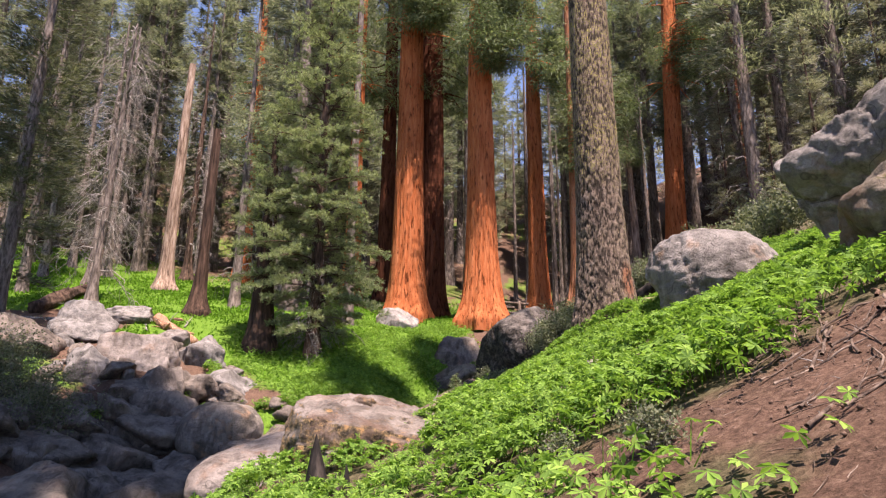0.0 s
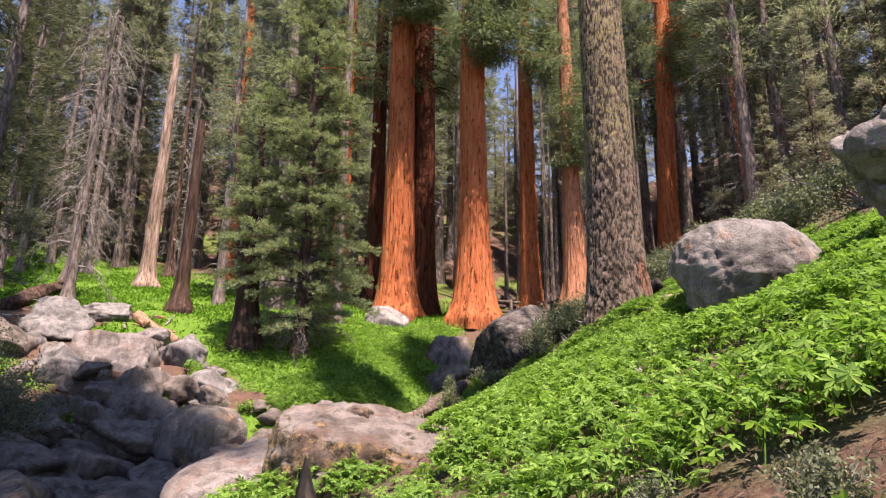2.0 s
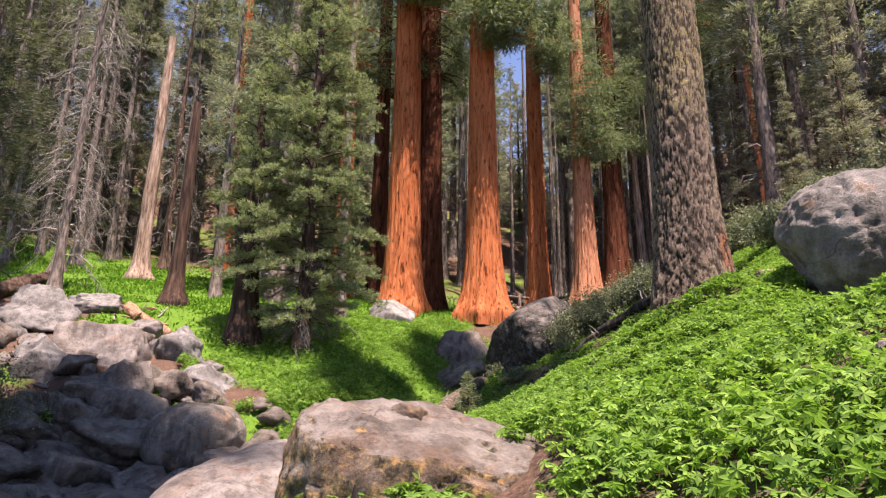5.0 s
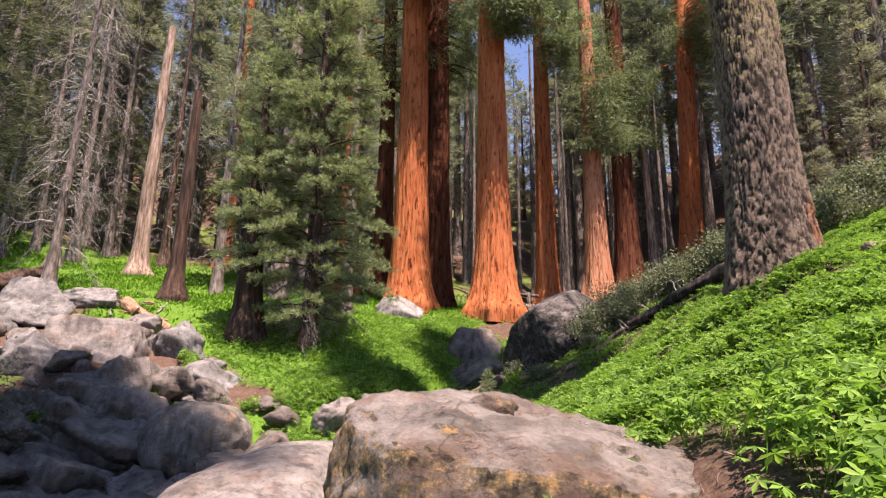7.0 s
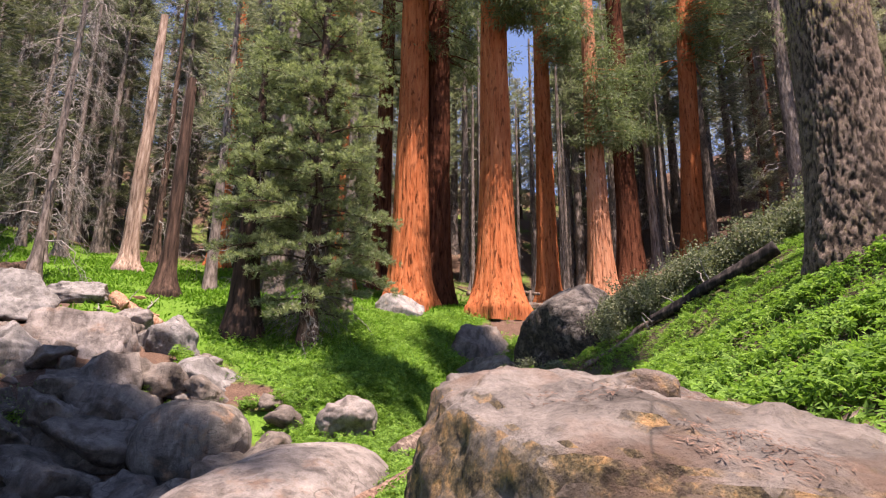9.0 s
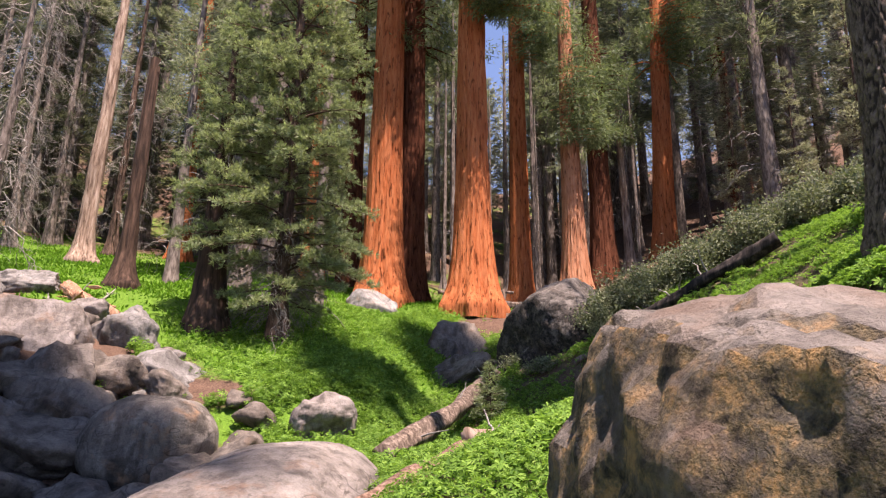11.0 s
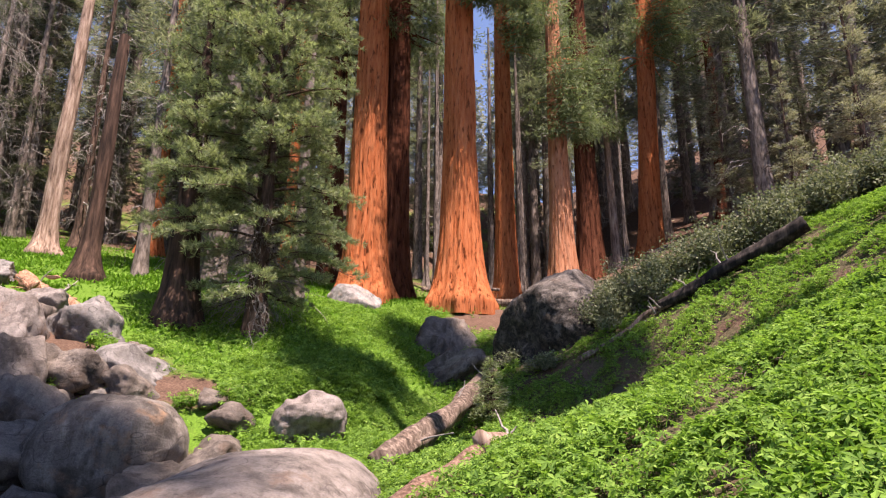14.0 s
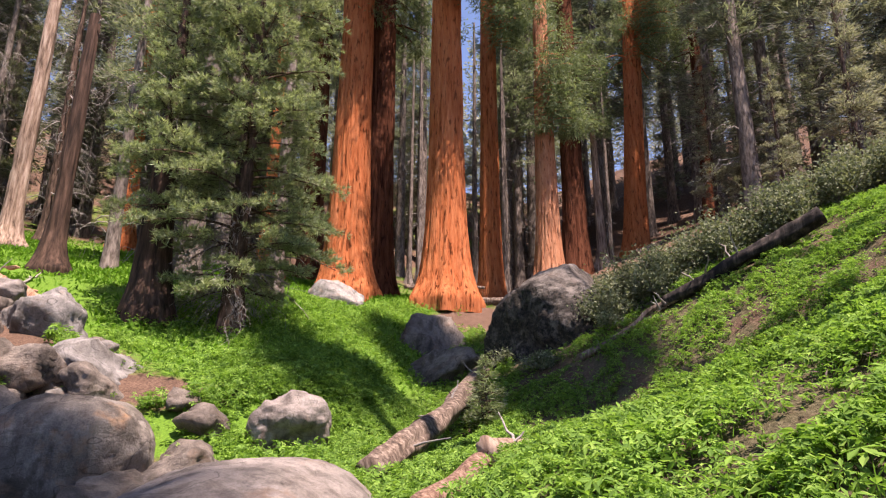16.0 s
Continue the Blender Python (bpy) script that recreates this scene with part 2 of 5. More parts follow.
def sequoia_bark_mat(name, dark, mid, light):
    """Soft fibrous bark in long ridges, with short dark slits."""
    m, nt, b = shade(name, 0.95, 0.05)
    c = coords(nt)
    ridge = grain(nt, c, 5.5, 6, 0.66, (1, 1, 0.11))
    fibre = grain(nt, c, 21, 6, 0.72, (1, 1, 0.09), (5, 1, 2))
    broad = grain(nt, c, 0.7, 4, 0.6, (1, 1, 0.3), (2, 7, 3))
    slit = grain(nt, c, 7.0, 5, 0.6, (1, 1, 0.2), (9, 4, 1))
    col = ramp(nt, ridge, [(0.3, dark), (0.42, mid), (0.7, light)])
    col = mixed(nt, 0.45, col, ramp(nt, fibre, [(0.3, (0.55, 0.5, 0.48)), (0.7, (1.3, 1.3, 1.3))]), "MULTIPLY")
    col = mixed(nt, 0.6, col, ramp(nt, broad, [(0.3, (0.7, 0.65, 0.62)), (0.7, (1.15, 1.15, 1.15))]), "MULTIPLY")
    col = mixed(nt, ramp(nt, slit, [(0.56, (0, 0, 0)), (0.64, (0.68, 0.68, 0.68))]), col, tuple(0.4 * v for v in dark))
    nt.links.new(col, b.inputs["Base Color"])
    first = bump(nt, b, ridge, 1.0, 0.16)
    second = bump(nt, b, fibre, 0.7, 0.03, first)
    n = nt.nodes.new("ShaderNodeMath")
    n.operation = "MULTIPLY"
    n.inputs[1].default_value = -1.0
    nt.links.new(ramp(nt, slit, [(0.59, (0, 0, 0)), (0.67, (1, 1, 1))]), n.inputs[0])
    bump(nt, b, n.outputs[0], 0.8, 0.08, second)
    return m


def plate_bark_mat(name, furrow_shade, face, pale, moss):
    """Rough bark in small upright scales, with moss."""
    m, nt, b = shade(name, 0.95, 0.1)
    c = coords(nt)
    scales = grain(nt, c, 16, 7, 0.7, (1, 1, 0.8))
    fine = grain(nt, c, 46, 6, 0.75, (1, 1, 0.7))
    broad = grain(nt, c, 1.2, 3, 0.5, (1, 1, 0.5), (4, 2, 1))
    col = ramp(nt, scales, [(0.34, tuple(0.6 * v for v in face)), (0.5, face), (0.66, pale)])
    col = mixed(nt, 0.6, col, ramp(nt, fine, [(0.3, (0.5, 0.5, 0.5)), (0.7, (1.35, 1.3, 1.25))]), "MULTIPLY")
    col = mixed(nt, 0.6, col, ramp(nt, broad, [(0.35, (0.75, 0.7, 0.68)), (0.65, (1.2, 1.12, 1.08))]), "MULTIPLY")
    bare = nt.nodes.new("ShaderNodeAttribute")
    bare.attribute_name = "worn"
    col = mixed(nt, ramp(nt, bare.outputs["Fac"], [(0.3, (0, 0, 0)), (0.7, (0.75, 0.75, 0.75))]), col, (0.26, 0.1, 0.055))
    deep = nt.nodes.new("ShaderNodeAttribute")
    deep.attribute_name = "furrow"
    spots = grain(nt, c, 30, 6, 0.7, (1, 1, 0.7), (8, 3, 6))
    high = grain(nt, c, 0.6, 2, 0.5)
    patchy = nt.nodes.new("ShaderNodeMath")
    patchy.operation = "MULTIPLY"
    nt.links.new(ramp(nt, spots, [(0.5, (0, 0, 0)), (0.57, (1, 1, 1))]), patchy.inputs[0])
    nt.links.new(ramp(nt, high, [(0.36, (0.15, 0.15, 0.15)), (0.56, (0.95, 0.95, 0.95))]), patchy.inputs[1])
    xyz = nt.nodes.new("ShaderNodeSeparateXYZ")
    nt.links.new(c, xyz.inputs[0])
    tall = node(nt, "ShaderNodeMath")
    tall.operation = "MULTIPLY"
    tall.inputs[1].default_value = 0.1
    nt.links.new(xyz.outputs["Z"], tall.inputs[0])
    mossy = mixed(nt, 1.0, patchy.outputs[0], ramp(nt, tall.outputs[0], [(0.12, (0.2, 0.2, 0.2)), (0.4, (1, 1, 1))]), "MULTIPLY")
    col = mixed(nt, mossy, col, moss)
    # shade inside the furrows is painted into the colour, over the modelled cracks
    col = mixed(nt, ramp(nt, deep.outputs["Fac"], [(0.1, (0, 0, 0)), (0.6, (0.92, 0.92, 0.92))]), col, furrow_shade)
    nt.links.new(col, b.inputs["Base Color"])
    first = bump(nt, b, scales, 1.0, 0.05)
    bump(nt, b, fine, 0.7, 0.015, first)
    return m


def leaf_mat(name, dark, light, through_light=0.3, rough=0.5, spec=0.3, tip=None):
    m, nt, b = shade(name, rough, spec)
    g = nt.nodes.new("ShaderNodeNewGeometry")
    col = ramp(nt, g.outputs["Random Per Island"], [(0.0, dark), (0.75, light), (1.0, tip or light)])
    broad = grain(nt, where(nt), 0.6, 3, 0.6)
    col = mixed(nt, 0.6, col, ramp(nt, broad, [(0.3, (0.6, 0.65, 0.6)), (0.7, (1.25, 1.2, 1.2))]), "MULTIPLY")
    nt.links.new(col, b.inputs["Base Color"])
    t = nt.nodes.new("ShaderNodeBsdfTranslucent")
    nt.links.new(mixed(nt, 1.0, col, (1.15, 1.25, 0.75), "MULTIPLY"), t.inputs["Color"])
    mx = nt.nodes.new("ShaderNodeMixShader")
    mx.inputs[0].default_value = through_light
    nt.links.new(b.outputs[0], mx.inputs[1])
    nt.links.new(t.outputs[0], mx.inputs[2])
    nt.links.new(mx.outputs[0], nt.nodes["Material Output"].inputs["Surface"])
    return m


def stone_mat(name, dark, mid, light, stain=(0.3, 0.16, 0.08), stain_at=0.62, lichen=None, lichen_at=0.58, steep_moss_shade=None):
    m, nt, b = shade(name, 0.85, 0.25)
    c = coords(nt)
    broad = grain(nt, c, 1.1, 6, 0.62)
    speck = grain(nt, c, 38, 4, 0.75)
    streak = grain(nt, c, 2.6, 5, 0.65, (1, 1, 0.22), (3, 1, 0))
    col = ramp(nt, broad, [(0.25, dark), (0.45, mid), (0.75, light)])
    col = mixed(nt, 0.5, col, ramp(nt, speck, [(0.3, (0.4, 0.4, 0.4)), (0.5, (1, 1, 1)), (0.7, (1.5, 1.48, 1.45))]), "MULTIPLY")
    col = mixed(nt, ramp(nt, streak, [(0.5, (0, 0, 0)), (0.72, (0.65, 0.65, 0.65))]), col, tuple(0.45 * v for v in dark))
    rust = grain(nt, c, 1.7, 5, 0.6, (1, 1, 1), (7, 3, 5))
    col = mixed(nt, ramp(nt, rust, [(stain_at - 0.05, (0, 0, 0)), (stain_at + 0.1, (0.7, 0.7, 0.7))]), col, stain)
    if lichen:
        spots = grain(nt, c, 6.5, 7, 0.72, (1, 1, 1), (2, 9, 4))
        col = mixed(nt, ramp(nt, spots, [(lichen_at, (0, 0, 0)), (lichen_at + 0.08, (0.7, 0.7, 0.7))]), col, lichen)
    blot = grain(nt, c, 1.5, 7, 0.7, (1, 1, 0.7), (11, 2, 8))
    col = mixed(nt, ramp(nt, blot, [(0.54, (0, 0, 0)), (0.62, (0.65, 0.65, 0.65))]), col, tuple(0.75 * v for v in dark))
    crust = grain(nt, c, 2.2, 8, 0.75, (1, 1, 0.8), (1, 12, 3))
    col = mixed(nt, ramp(nt, crust, [(0.57, (0, 0, 0)), (0.66, (0.55, 0.55, 0.55))]), col, tuple(1.12 * v for v in light))
    pits = grain(nt, c, 7, 8, 0.72, (1, 1, 1.3), (1, 5, 2))
    col = mixed(nt, 0.6, col, ramp(nt, pits, [(0.33, (0.28, 0.27, 0.26)), (0.43, (0.95, 0.95, 0.95)), (0.65, (1.2, 1.19, 1.18))]), "MULTIPLY")
    line = grain(nt, c, 0.7, 2, 0.5, (1, 1, 1.4), (5, 11, 7))
    split = ramp(nt, line, [(0.496, (0, 0, 0)), (0.499, (0.6, 0.6, 0.6)), (0.501, (0.6, 0.6, 0.6)), (0.504, (0, 0, 0))])
    col = mixed(nt, split, col, tuple(0.25 * v for v in dark))
    wash = grain(nt, c, 3.0, 4, 0.6, (1, 1, 0.12), (1, 4, 9))
    col = mixed(nt, 0.8, col, ramp(nt, wash, [(0.36, (0.55, 0.53, 0.51)), (0.48, (1, 1, 1)), (0.66, (1.3, 1.29, 1.28))]), "MULTIPLY")
    # tint on steep faces: moss on the flat boulder, painted shade on the tall one
    if steep_moss_shade:
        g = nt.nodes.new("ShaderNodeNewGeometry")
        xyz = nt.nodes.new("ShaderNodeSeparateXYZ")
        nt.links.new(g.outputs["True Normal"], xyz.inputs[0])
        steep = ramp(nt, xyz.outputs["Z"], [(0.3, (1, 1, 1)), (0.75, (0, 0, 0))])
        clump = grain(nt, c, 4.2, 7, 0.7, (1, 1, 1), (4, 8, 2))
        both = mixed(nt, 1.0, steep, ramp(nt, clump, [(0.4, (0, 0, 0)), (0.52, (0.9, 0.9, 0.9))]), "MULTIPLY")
        tone = ramp(nt, grain(nt, c, 11.0, 7, 0.75), [(0.42, tuple(0.12 * v for v in steep_moss_shade)), (0.51, steep_moss_shade), (0.6, (2.8 * steep_moss_shade[0], 2.2 * steep_moss_shade[1], 1.8 * steep_moss_shade[2]))])
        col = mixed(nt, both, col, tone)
    nt.links.new(col, b.inputs["Base Color"])
    first = bump(nt, b, broad, 0.7, 0.1)
    second = bump(nt, b, pits, 0.9, 0.06, first)
    third = bump(nt, b, speck, 0.35, 0.02, second)
    if steep_moss_shade:
        bump(nt, b, mixed(nt, 1.0, steep, grain(nt, c, 14.0, 6, 0.75), "MULTIPLY"), 0.9, 0.06, third)
    return m


def ground_mat():
    m, nt, b = shade("forest_ground", 0.95, 0.1)
    p = where(nt)
    a = nt.nodes.new("ShaderNodeAttribute")
    a.attribute_name = "cover"
    fine, mid = grain(nt, p, 22, 7, 0.75), grain(nt, p, 2.5, 5, 0.65)
    soil = ramp(nt, fine, [(0.3, (0.034, 0.022, 0.016)), (0.52, (0.102, 0.064, 0.047)), (0.72, (0.19, 0.132, 0.102))])
    soil = mixed(nt, 0.6, soil, ramp(nt, mid, [(0.3, (0.6, 0.55, 0.5)), (0.7, (1.3, 1.2, 1.15))]), "MULTIPLY")
    green = ramp(nt, fine, [(0.3, (0.026, 0.022, 0.012)), (0.5, (0.075, 0.064, 0.036)), (0.7, (0.15, 0.125, 0.078))])
    bright = ramp(nt, fine, [(0.3, (0.03, 0.06, 0.01)), (0.5, (0.075, 0.155, 0.018)), (0.7, (0.13, 0.23, 0.03))])
    w = nt.nodes.new("ShaderNodeAttribute")
    w.attribute_name = "meadow"
    green = mixed(nt, w.outputs["Fac"], green, bright)
    edge = node(nt, "ShaderNodeMath")
    edge.operation = "ADD"
    nt.links.new(a.outputs["Fac"], edge.inputs[0])
    nt.links.new(ramp(nt, mid, [(0.3, (0, 0, 0)), (0.7, (0.5, 0.5, 0.5))]), edge.inputs[1])
    col = mixed(nt, ramp(nt, edge.outputs[0], [(0.6, (0, 0, 0)), (0.95, (1, 1, 1))]), soil, green)
    nt.links.new(col, b.inputs["Base Color"])
    first = bump(nt, b, mid, 0.5, 0.12)
    bump(nt, b, fine, 0.8, 0.03, first)
    return m


GROUND = ground_mat()
CLOD = bark_mat("crumbly_soil", (0.04, 0.026, 0.018), (0.11, 0.07, 0.052), (0.2, 0.14, 0.11), 4, 1.0, 0.004)
SEQUOIA = sequoia_bark_mat("sequoia_bark", (0.14, 0.036, 0.014), (0.41, 0.12, 0.045), (0.54, 0.2, 0.09))
SEQUOIA_PALE = sequoia_bark_mat("pale_sequoia_bark", (0.16, 0.055, 0.03), (0.385, 0.16, 0.086), (0.49, 0.255, 0.155))
# dark copy of the orange bark, with the shade on rear trunks painted in
SEQUOIA_SHADE_DARK = sequoia_bark_mat("shade_dark_sequoia_bark", (0.028, 0.009, 0.005), (0.085, 0.029, 0.016), (0.15, 0.06, 0.034))
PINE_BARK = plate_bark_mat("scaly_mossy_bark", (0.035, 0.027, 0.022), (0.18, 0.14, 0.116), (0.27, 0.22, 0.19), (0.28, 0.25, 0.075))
GREY_BARK = bark_mat("grey_fir_bark", (0.045, 0.037, 0.032), (0.14, 0.114, 0.1), (0.26, 0.22, 0.197), 1.6, 0.25, 0.03)
BROWN_BARK = bark_mat("dark_brown_bark", (0.025, 0.016, 0.012), (0.075, 0.048, 0.036), (0.16, 0.105, 0.08), 1.6, 0.2, 0.03)
CHAR_BROWN = bark_mat("dark_red_brown_bark", (0.014, 0.009, 0.007), (0.05, 0.03, 0.022), (0.11, 0.066, 0.048), 1.3, 0.1, 0.04)
SNAG_WOOD = bark_mat("pale_bare_wood", (0.075, 0.05, 0.037), (0.245, 0.17, 0.13), (0.4, 0.315, 0.258), 1.6, 0.12, 0.04)
CHAR = bark_mat("charred_bark", (0.007, 0.006, 0.006), (0.02, 0.017, 0.016), (0.075, 0.06, 0.052), 1.6, 0.1, 0.04)
DEAD_TWIG = bark_mat("weathered_twig", (0.1, 0.09, 0.083), (0.22, 0.2, 0.186), (0.34, 0.315, 0.295), 3, 0.3, 0.005)
LOG_WOOD = bark_mat("weathered_log_wood", (0.03, 0.022, 0.018), (0.115, 0.083, 0.066), (0.27, 0.215, 0.178), 2.2, 0.12, 0.04)
ROTTEN_WOOD = bark_mat("rotten_red_wood", (0.045, 0.025, 0.018), (0.15, 0.092, 0.068), (0.27, 0.185, 0.145), 3, 0.1, 0.04)
RED_WOOD = bark_mat("split_red_wood", (0.1, 0.045, 0.028), (0.31, 0.165, 0.105), (0.46, 0.3, 0.21), 3, 0.08, 0.03)
FIR_LEAF = leaf_mat("fir_needles", (0.095, 0.122, 0.066), (0.255, 0.3, 0.17), 0.42, 0.5, 0.25, (0.37, 0.42, 0.25))
FOREST_LEAF = leaf_mat("forest_needles", (0.085, 0.1, 0.077), (0.215, 0.238, 0.182), 0.42, 0.55, 0.25, (0.3, 0.32, 0.25))
GREY_LEAF = leaf_mat("grey_green_needles", (0.088, 0.1, 0.08), (0.215, 0.232, 0.186), 0.42, 0.6, 0.25, (0.3, 0.31, 0.252))
# darker copy of the grey needles: forest shade painted into the leaf colour
SHADE_LEAF = leaf_mat("shade_dark_needles", (0.045, 0.05, 0.036), (0.105, 0.112, 0.082), 0.35, 0.6, 0.25, (0.15, 0.155, 0.115))
# needles paled so that the haze of distance is painted into their colour
HAZE_LEAF = leaf_mat("haze_pale_needles", (0.12, 0.125, 0.1), (0.28, 0.28, 0.225), 0.35, 0.6, 0.2, (0.34, 0.335, 0.27))
SEQ_LEAF = leaf_mat("sequoia_sprays", (0.062, 0.084, 0.046), (0.165, 0.21, 0.112), 0.4, 0.55, 0.2, (0.23, 0.275, 0.135))
HERB = leaf_mat("herb_leaves", (0.072, 0.15, 0.032), (0.178, 0.318, 0.058), 0.42, 0.7, 0.08, (0.24, 0.368, 0.085))
GRASS = leaf_mat("meadow_grass", (0.045, 0.12, 0.01), (0.112, 0.255, 0.022), 0.4, 0.6, 0.12, (0.165, 0.3, 0.04))
SHRUB_LEAF = leaf_mat("shrub_leaves", (0.085, 0.1, 0.063), (0.185, 0.205, 0.132), 0.32, 0.7, 0.06, (0.245, 0.262, 0.175))
GRANITE = stone_mat("grey_granite", (0.07, 0.063, 0.057), (0.158, 0.143, 0.132), (0.25, 0.23, 0.214))
PINK_GRANITE = stone_mat("pinkish_granite", (0.1, 0.083, 0.073), (0.172, 0.147, 0.132), (0.235, 0.207, 0.19), (0.16, 0.09, 0.055), 0.6)
BOULDER_STONE = stone_mat("needle_stained_granite", (0.07, 0.058, 0.049), (0.155, 0.132, 0.116), (0.215, 0.188, 0.17), (0.13, 0.072, 0.045), 0.55, (0.12, 0.09, 0.045), 0.64, (0.17, 0.125, 0.065))
DARK_STONE = stone_mat("dark_stone", (0.05, 0.041, 0.034), (0.125, 0.103, 0.087), (0.215, 0.182, 0.157), (0.11, 0.066, 0.043), 0.6)
# near-black tint on steep sides paints in the shade below the lit top
SHADE_SIDED_STONE = stone_mat("shade_sided_granite", (0.045, 0.038, 0.033), (0.1, 0.086, 0.076), (0.19, 0.168, 0.15), (0.08, 0.05, 0.035), 0.62, None, 0.58, (0.02, 0.018, 0.015))
STREAKED = stone_mat("streaked_granite", (0.062, 0.052, 0.043), (0.14, 0.119, 0.102), (0.24, 0.215, 0.192))
PILE_GRANITE = stone_mat("weathered_granite", (0.075, 0.068, 0.062), (0.158, 0.146, 0.137), (0.235, 0.22, 0.208), (0.13, 0.078, 0.05), 0.65)
PALE_GRANITE = stone_mat("white_granite", (0.125, 0.114, 0.105), (0.195, 0.183, 0.173), (0.255, 0.243, 0.231))
MOSSY = stone_mat("mossy_granite", (0.06, 0.048, 0.036), (0.135, 0.11, 0.085), (0.23, 0.195, 0.16), (0.15, 0.07, 0.035), 0.53, (0.085, 0.075, 0.02))

# ---- ground ----
def spaced(lo, hi, step, far, grow=1.09):
    """Even steps from lo to hi, then widening out to far on both sides."""
    mid = list(np.arange(lo, hi + 1e-6, step))
    up, s, v = [], step, hi
    while v < far:
        s *= grow
        v += s
        up.append(v)
    dn, s, v = [], step, lo
    while v > -far:
        s *= grow
        v -= s
        dn.append(v)
    return np.array(dn[::-1] + mid + up)


gx, gy = spaced(-26, 9, 0.28, 900), spaced(-3, 46, 0.32, 900)
X, Y = np.meshgrid(gx, gy)
Z = land(X, Y)
idx = np.arange(X.size).reshape(X.shape)
Q = np.stack([idx[:-1, :-1], idx[:-1, 1:], idx[1:, 1:], idx[1:, :-1]], -1).reshape(-1, 4)
me = np_mesh("ground", np.stack([X, Y, Z], -1).reshape(-1, 3), Q, GROUND)
at = me.attributes.new("cover", "FLOAT", "POINT")
at.data.foreach_set("value", cover(X, Y).ravel().astype(np.float32))
at = me.attributes.new("meadow", "FLOAT", "POINT")
at.data.foreach_set("value", np.clip((-5.0 + 0.15 * (Y - 20) - X) / 2 + 0.5, 0, 1).ravel().astype(np.float32))
ground = tagged(new("ground", me), "sloping forest floor of brown soil and grass", "ground", kind="structure")


# ---- stones ----
def rock_mesh(name, size, mat, seed, detail=5, facets=9, lump=0.12, flat=0.0, rough=1.0, box=2.4, cut=(0.6, 0.93)):
    """A boulder: a ball cut by planes, swelled, cracked and pitted by noise."""
    rng = np.random.default_rng(seed)
    bm = bmesh.new()
    bmesh.ops.create_icosphere(bm, subdivisions=detail, radius=1.0)
    bm.verts.ensure_lookup_table()
    D = np.array([v.co[:] for v in bm.verts])
    F = np.array([[v.index for v in f.verts] for f in bm.faces])
    bm.free()
    D = unit(D)
    warp = D + 0.10 * np.stack([fbm(D * 1.6 + 9 * k + seed, 3, seed + k) for k in range(3)], 1)
    N = unit(rng.normal(0, 1, (max(facets, 1), 3)))
    reach = rng.uniform(*cut, max(facets, 1)) if facets else np.full(1, 5.0)
    r = 1.08 / (np.abs(D) ** box).sum(1) ** (1 / box)
    for n, d in zip(N, reach):
        c = warp @ n
        plane = np.where(c > 0.05, d / np.maximum(c, 0.05), 9)
        k = 0.016
        h = np.clip(0.5 + 0.5 * (plane - r) / k, 0, 1)
        r = plane * (1 - h) + r * h - k * h * (1 - h)
    r = r * (1 + lump * fbm(D * 1.3 + seed, 3, seed) * 0.7)
    V = D * r[:, None]
    if flat:
        V[:, 2] = np.where(V[:, 2] > flat, flat + (V[:, 2] - flat) * 0.3, V[:, 2])
    lo, hi = V.min(0), V.max(0)
    M = (V - (lo + hi) / 2) / (hi - lo) * np.asarray(size)
    pits = fbm(M * 2.6 + seed, 5, seed + 50, 0.6)
    ledge = np.abs(fbm(M * np.array([0.9, 0.9, 2.4]) + seed, 3, seed + 20))
    crack = np.abs(vnoise(M * 0.8 + seed * 1.7 + 0.2 * pits[:, None], seed + 7))
    grit = fbm(M * 9.0 + seed, 3, seed + 60, 0.6)
    push = rough * (0.02 * grit + 0.06 * pits - 0.04 * np.clip(1 - ledge / 0.09, 0, 1) - 0.09 * np.clip(1 - crack / 0.03, 0, 1))
    V = M + D * (push * min(1.0, min(size) / 1.0))[:, None]
    return np_mesh(name, V, F, mat)


def boulder(at, size, mat, seed, label, turn=0.0, tilt=(0, 0), name="boulder", group="", **more):
    ob = new(name, rock_mesh(name, size, mat, seed, **more))
    ob.location = at
    ob.rotation_euler = (radians(tilt[0]), radians(tilt[1]), radians(turn))
    return tagged(ob, label, "rock", group)


flat_boulder = boulder((-2.12, 8.0, 0.77), (2.08, 2.2, 1.84), BOULDER_STONE, 14, "broad flat-topped pinkish granite boulder strewn with needles", 16, (10, 6), detail=6, facets=0, flat=0.66, lump=0.05, box=2.9, rough=0.8)
boulder((-2.2, 7.95, 1.7), (0.4, 0.28, 0.2), BOULDER_STONE, 15, "broken flake of stone lying on a flat boulder", 20, (6, 4), "stone", facets=9, detail=4, rough=0.5)
boulder((2.82, 10.4, 3.58), (2.05, 2.0, 1.69), GRANITE, 6, "rounded grey granite boulder among green herbs", 10, (0, 6), detail=6, facets=7, lump=0.08, rough=0.6)
boulder((3.76, 7.2, 4.12), (1.98, 2.1, 2.0), GRANITE, 23, "huge pale grey boulder with a shaded overhanging side", -10, (14, 16), detail=6, facets=9, box=3.0, rough=1.0)
boulder((2.98, 5.3, 3.08), (1.1, 1.3, 1.05), MOSSY, 31, "mossy brown boulder leaning on a larger one", 15, (0, -6), detail=5, facets=7)
boulder((-0.25, 27.7, 3.55), (4.6, 4.8, 5.0), SHADE_SIDED_STONE, 45, "tall boulder with shade-darkened sides and a sunlit sloping top", -20, (10, -20), detail=6, facets=5, box=2.3, rough=0.7)
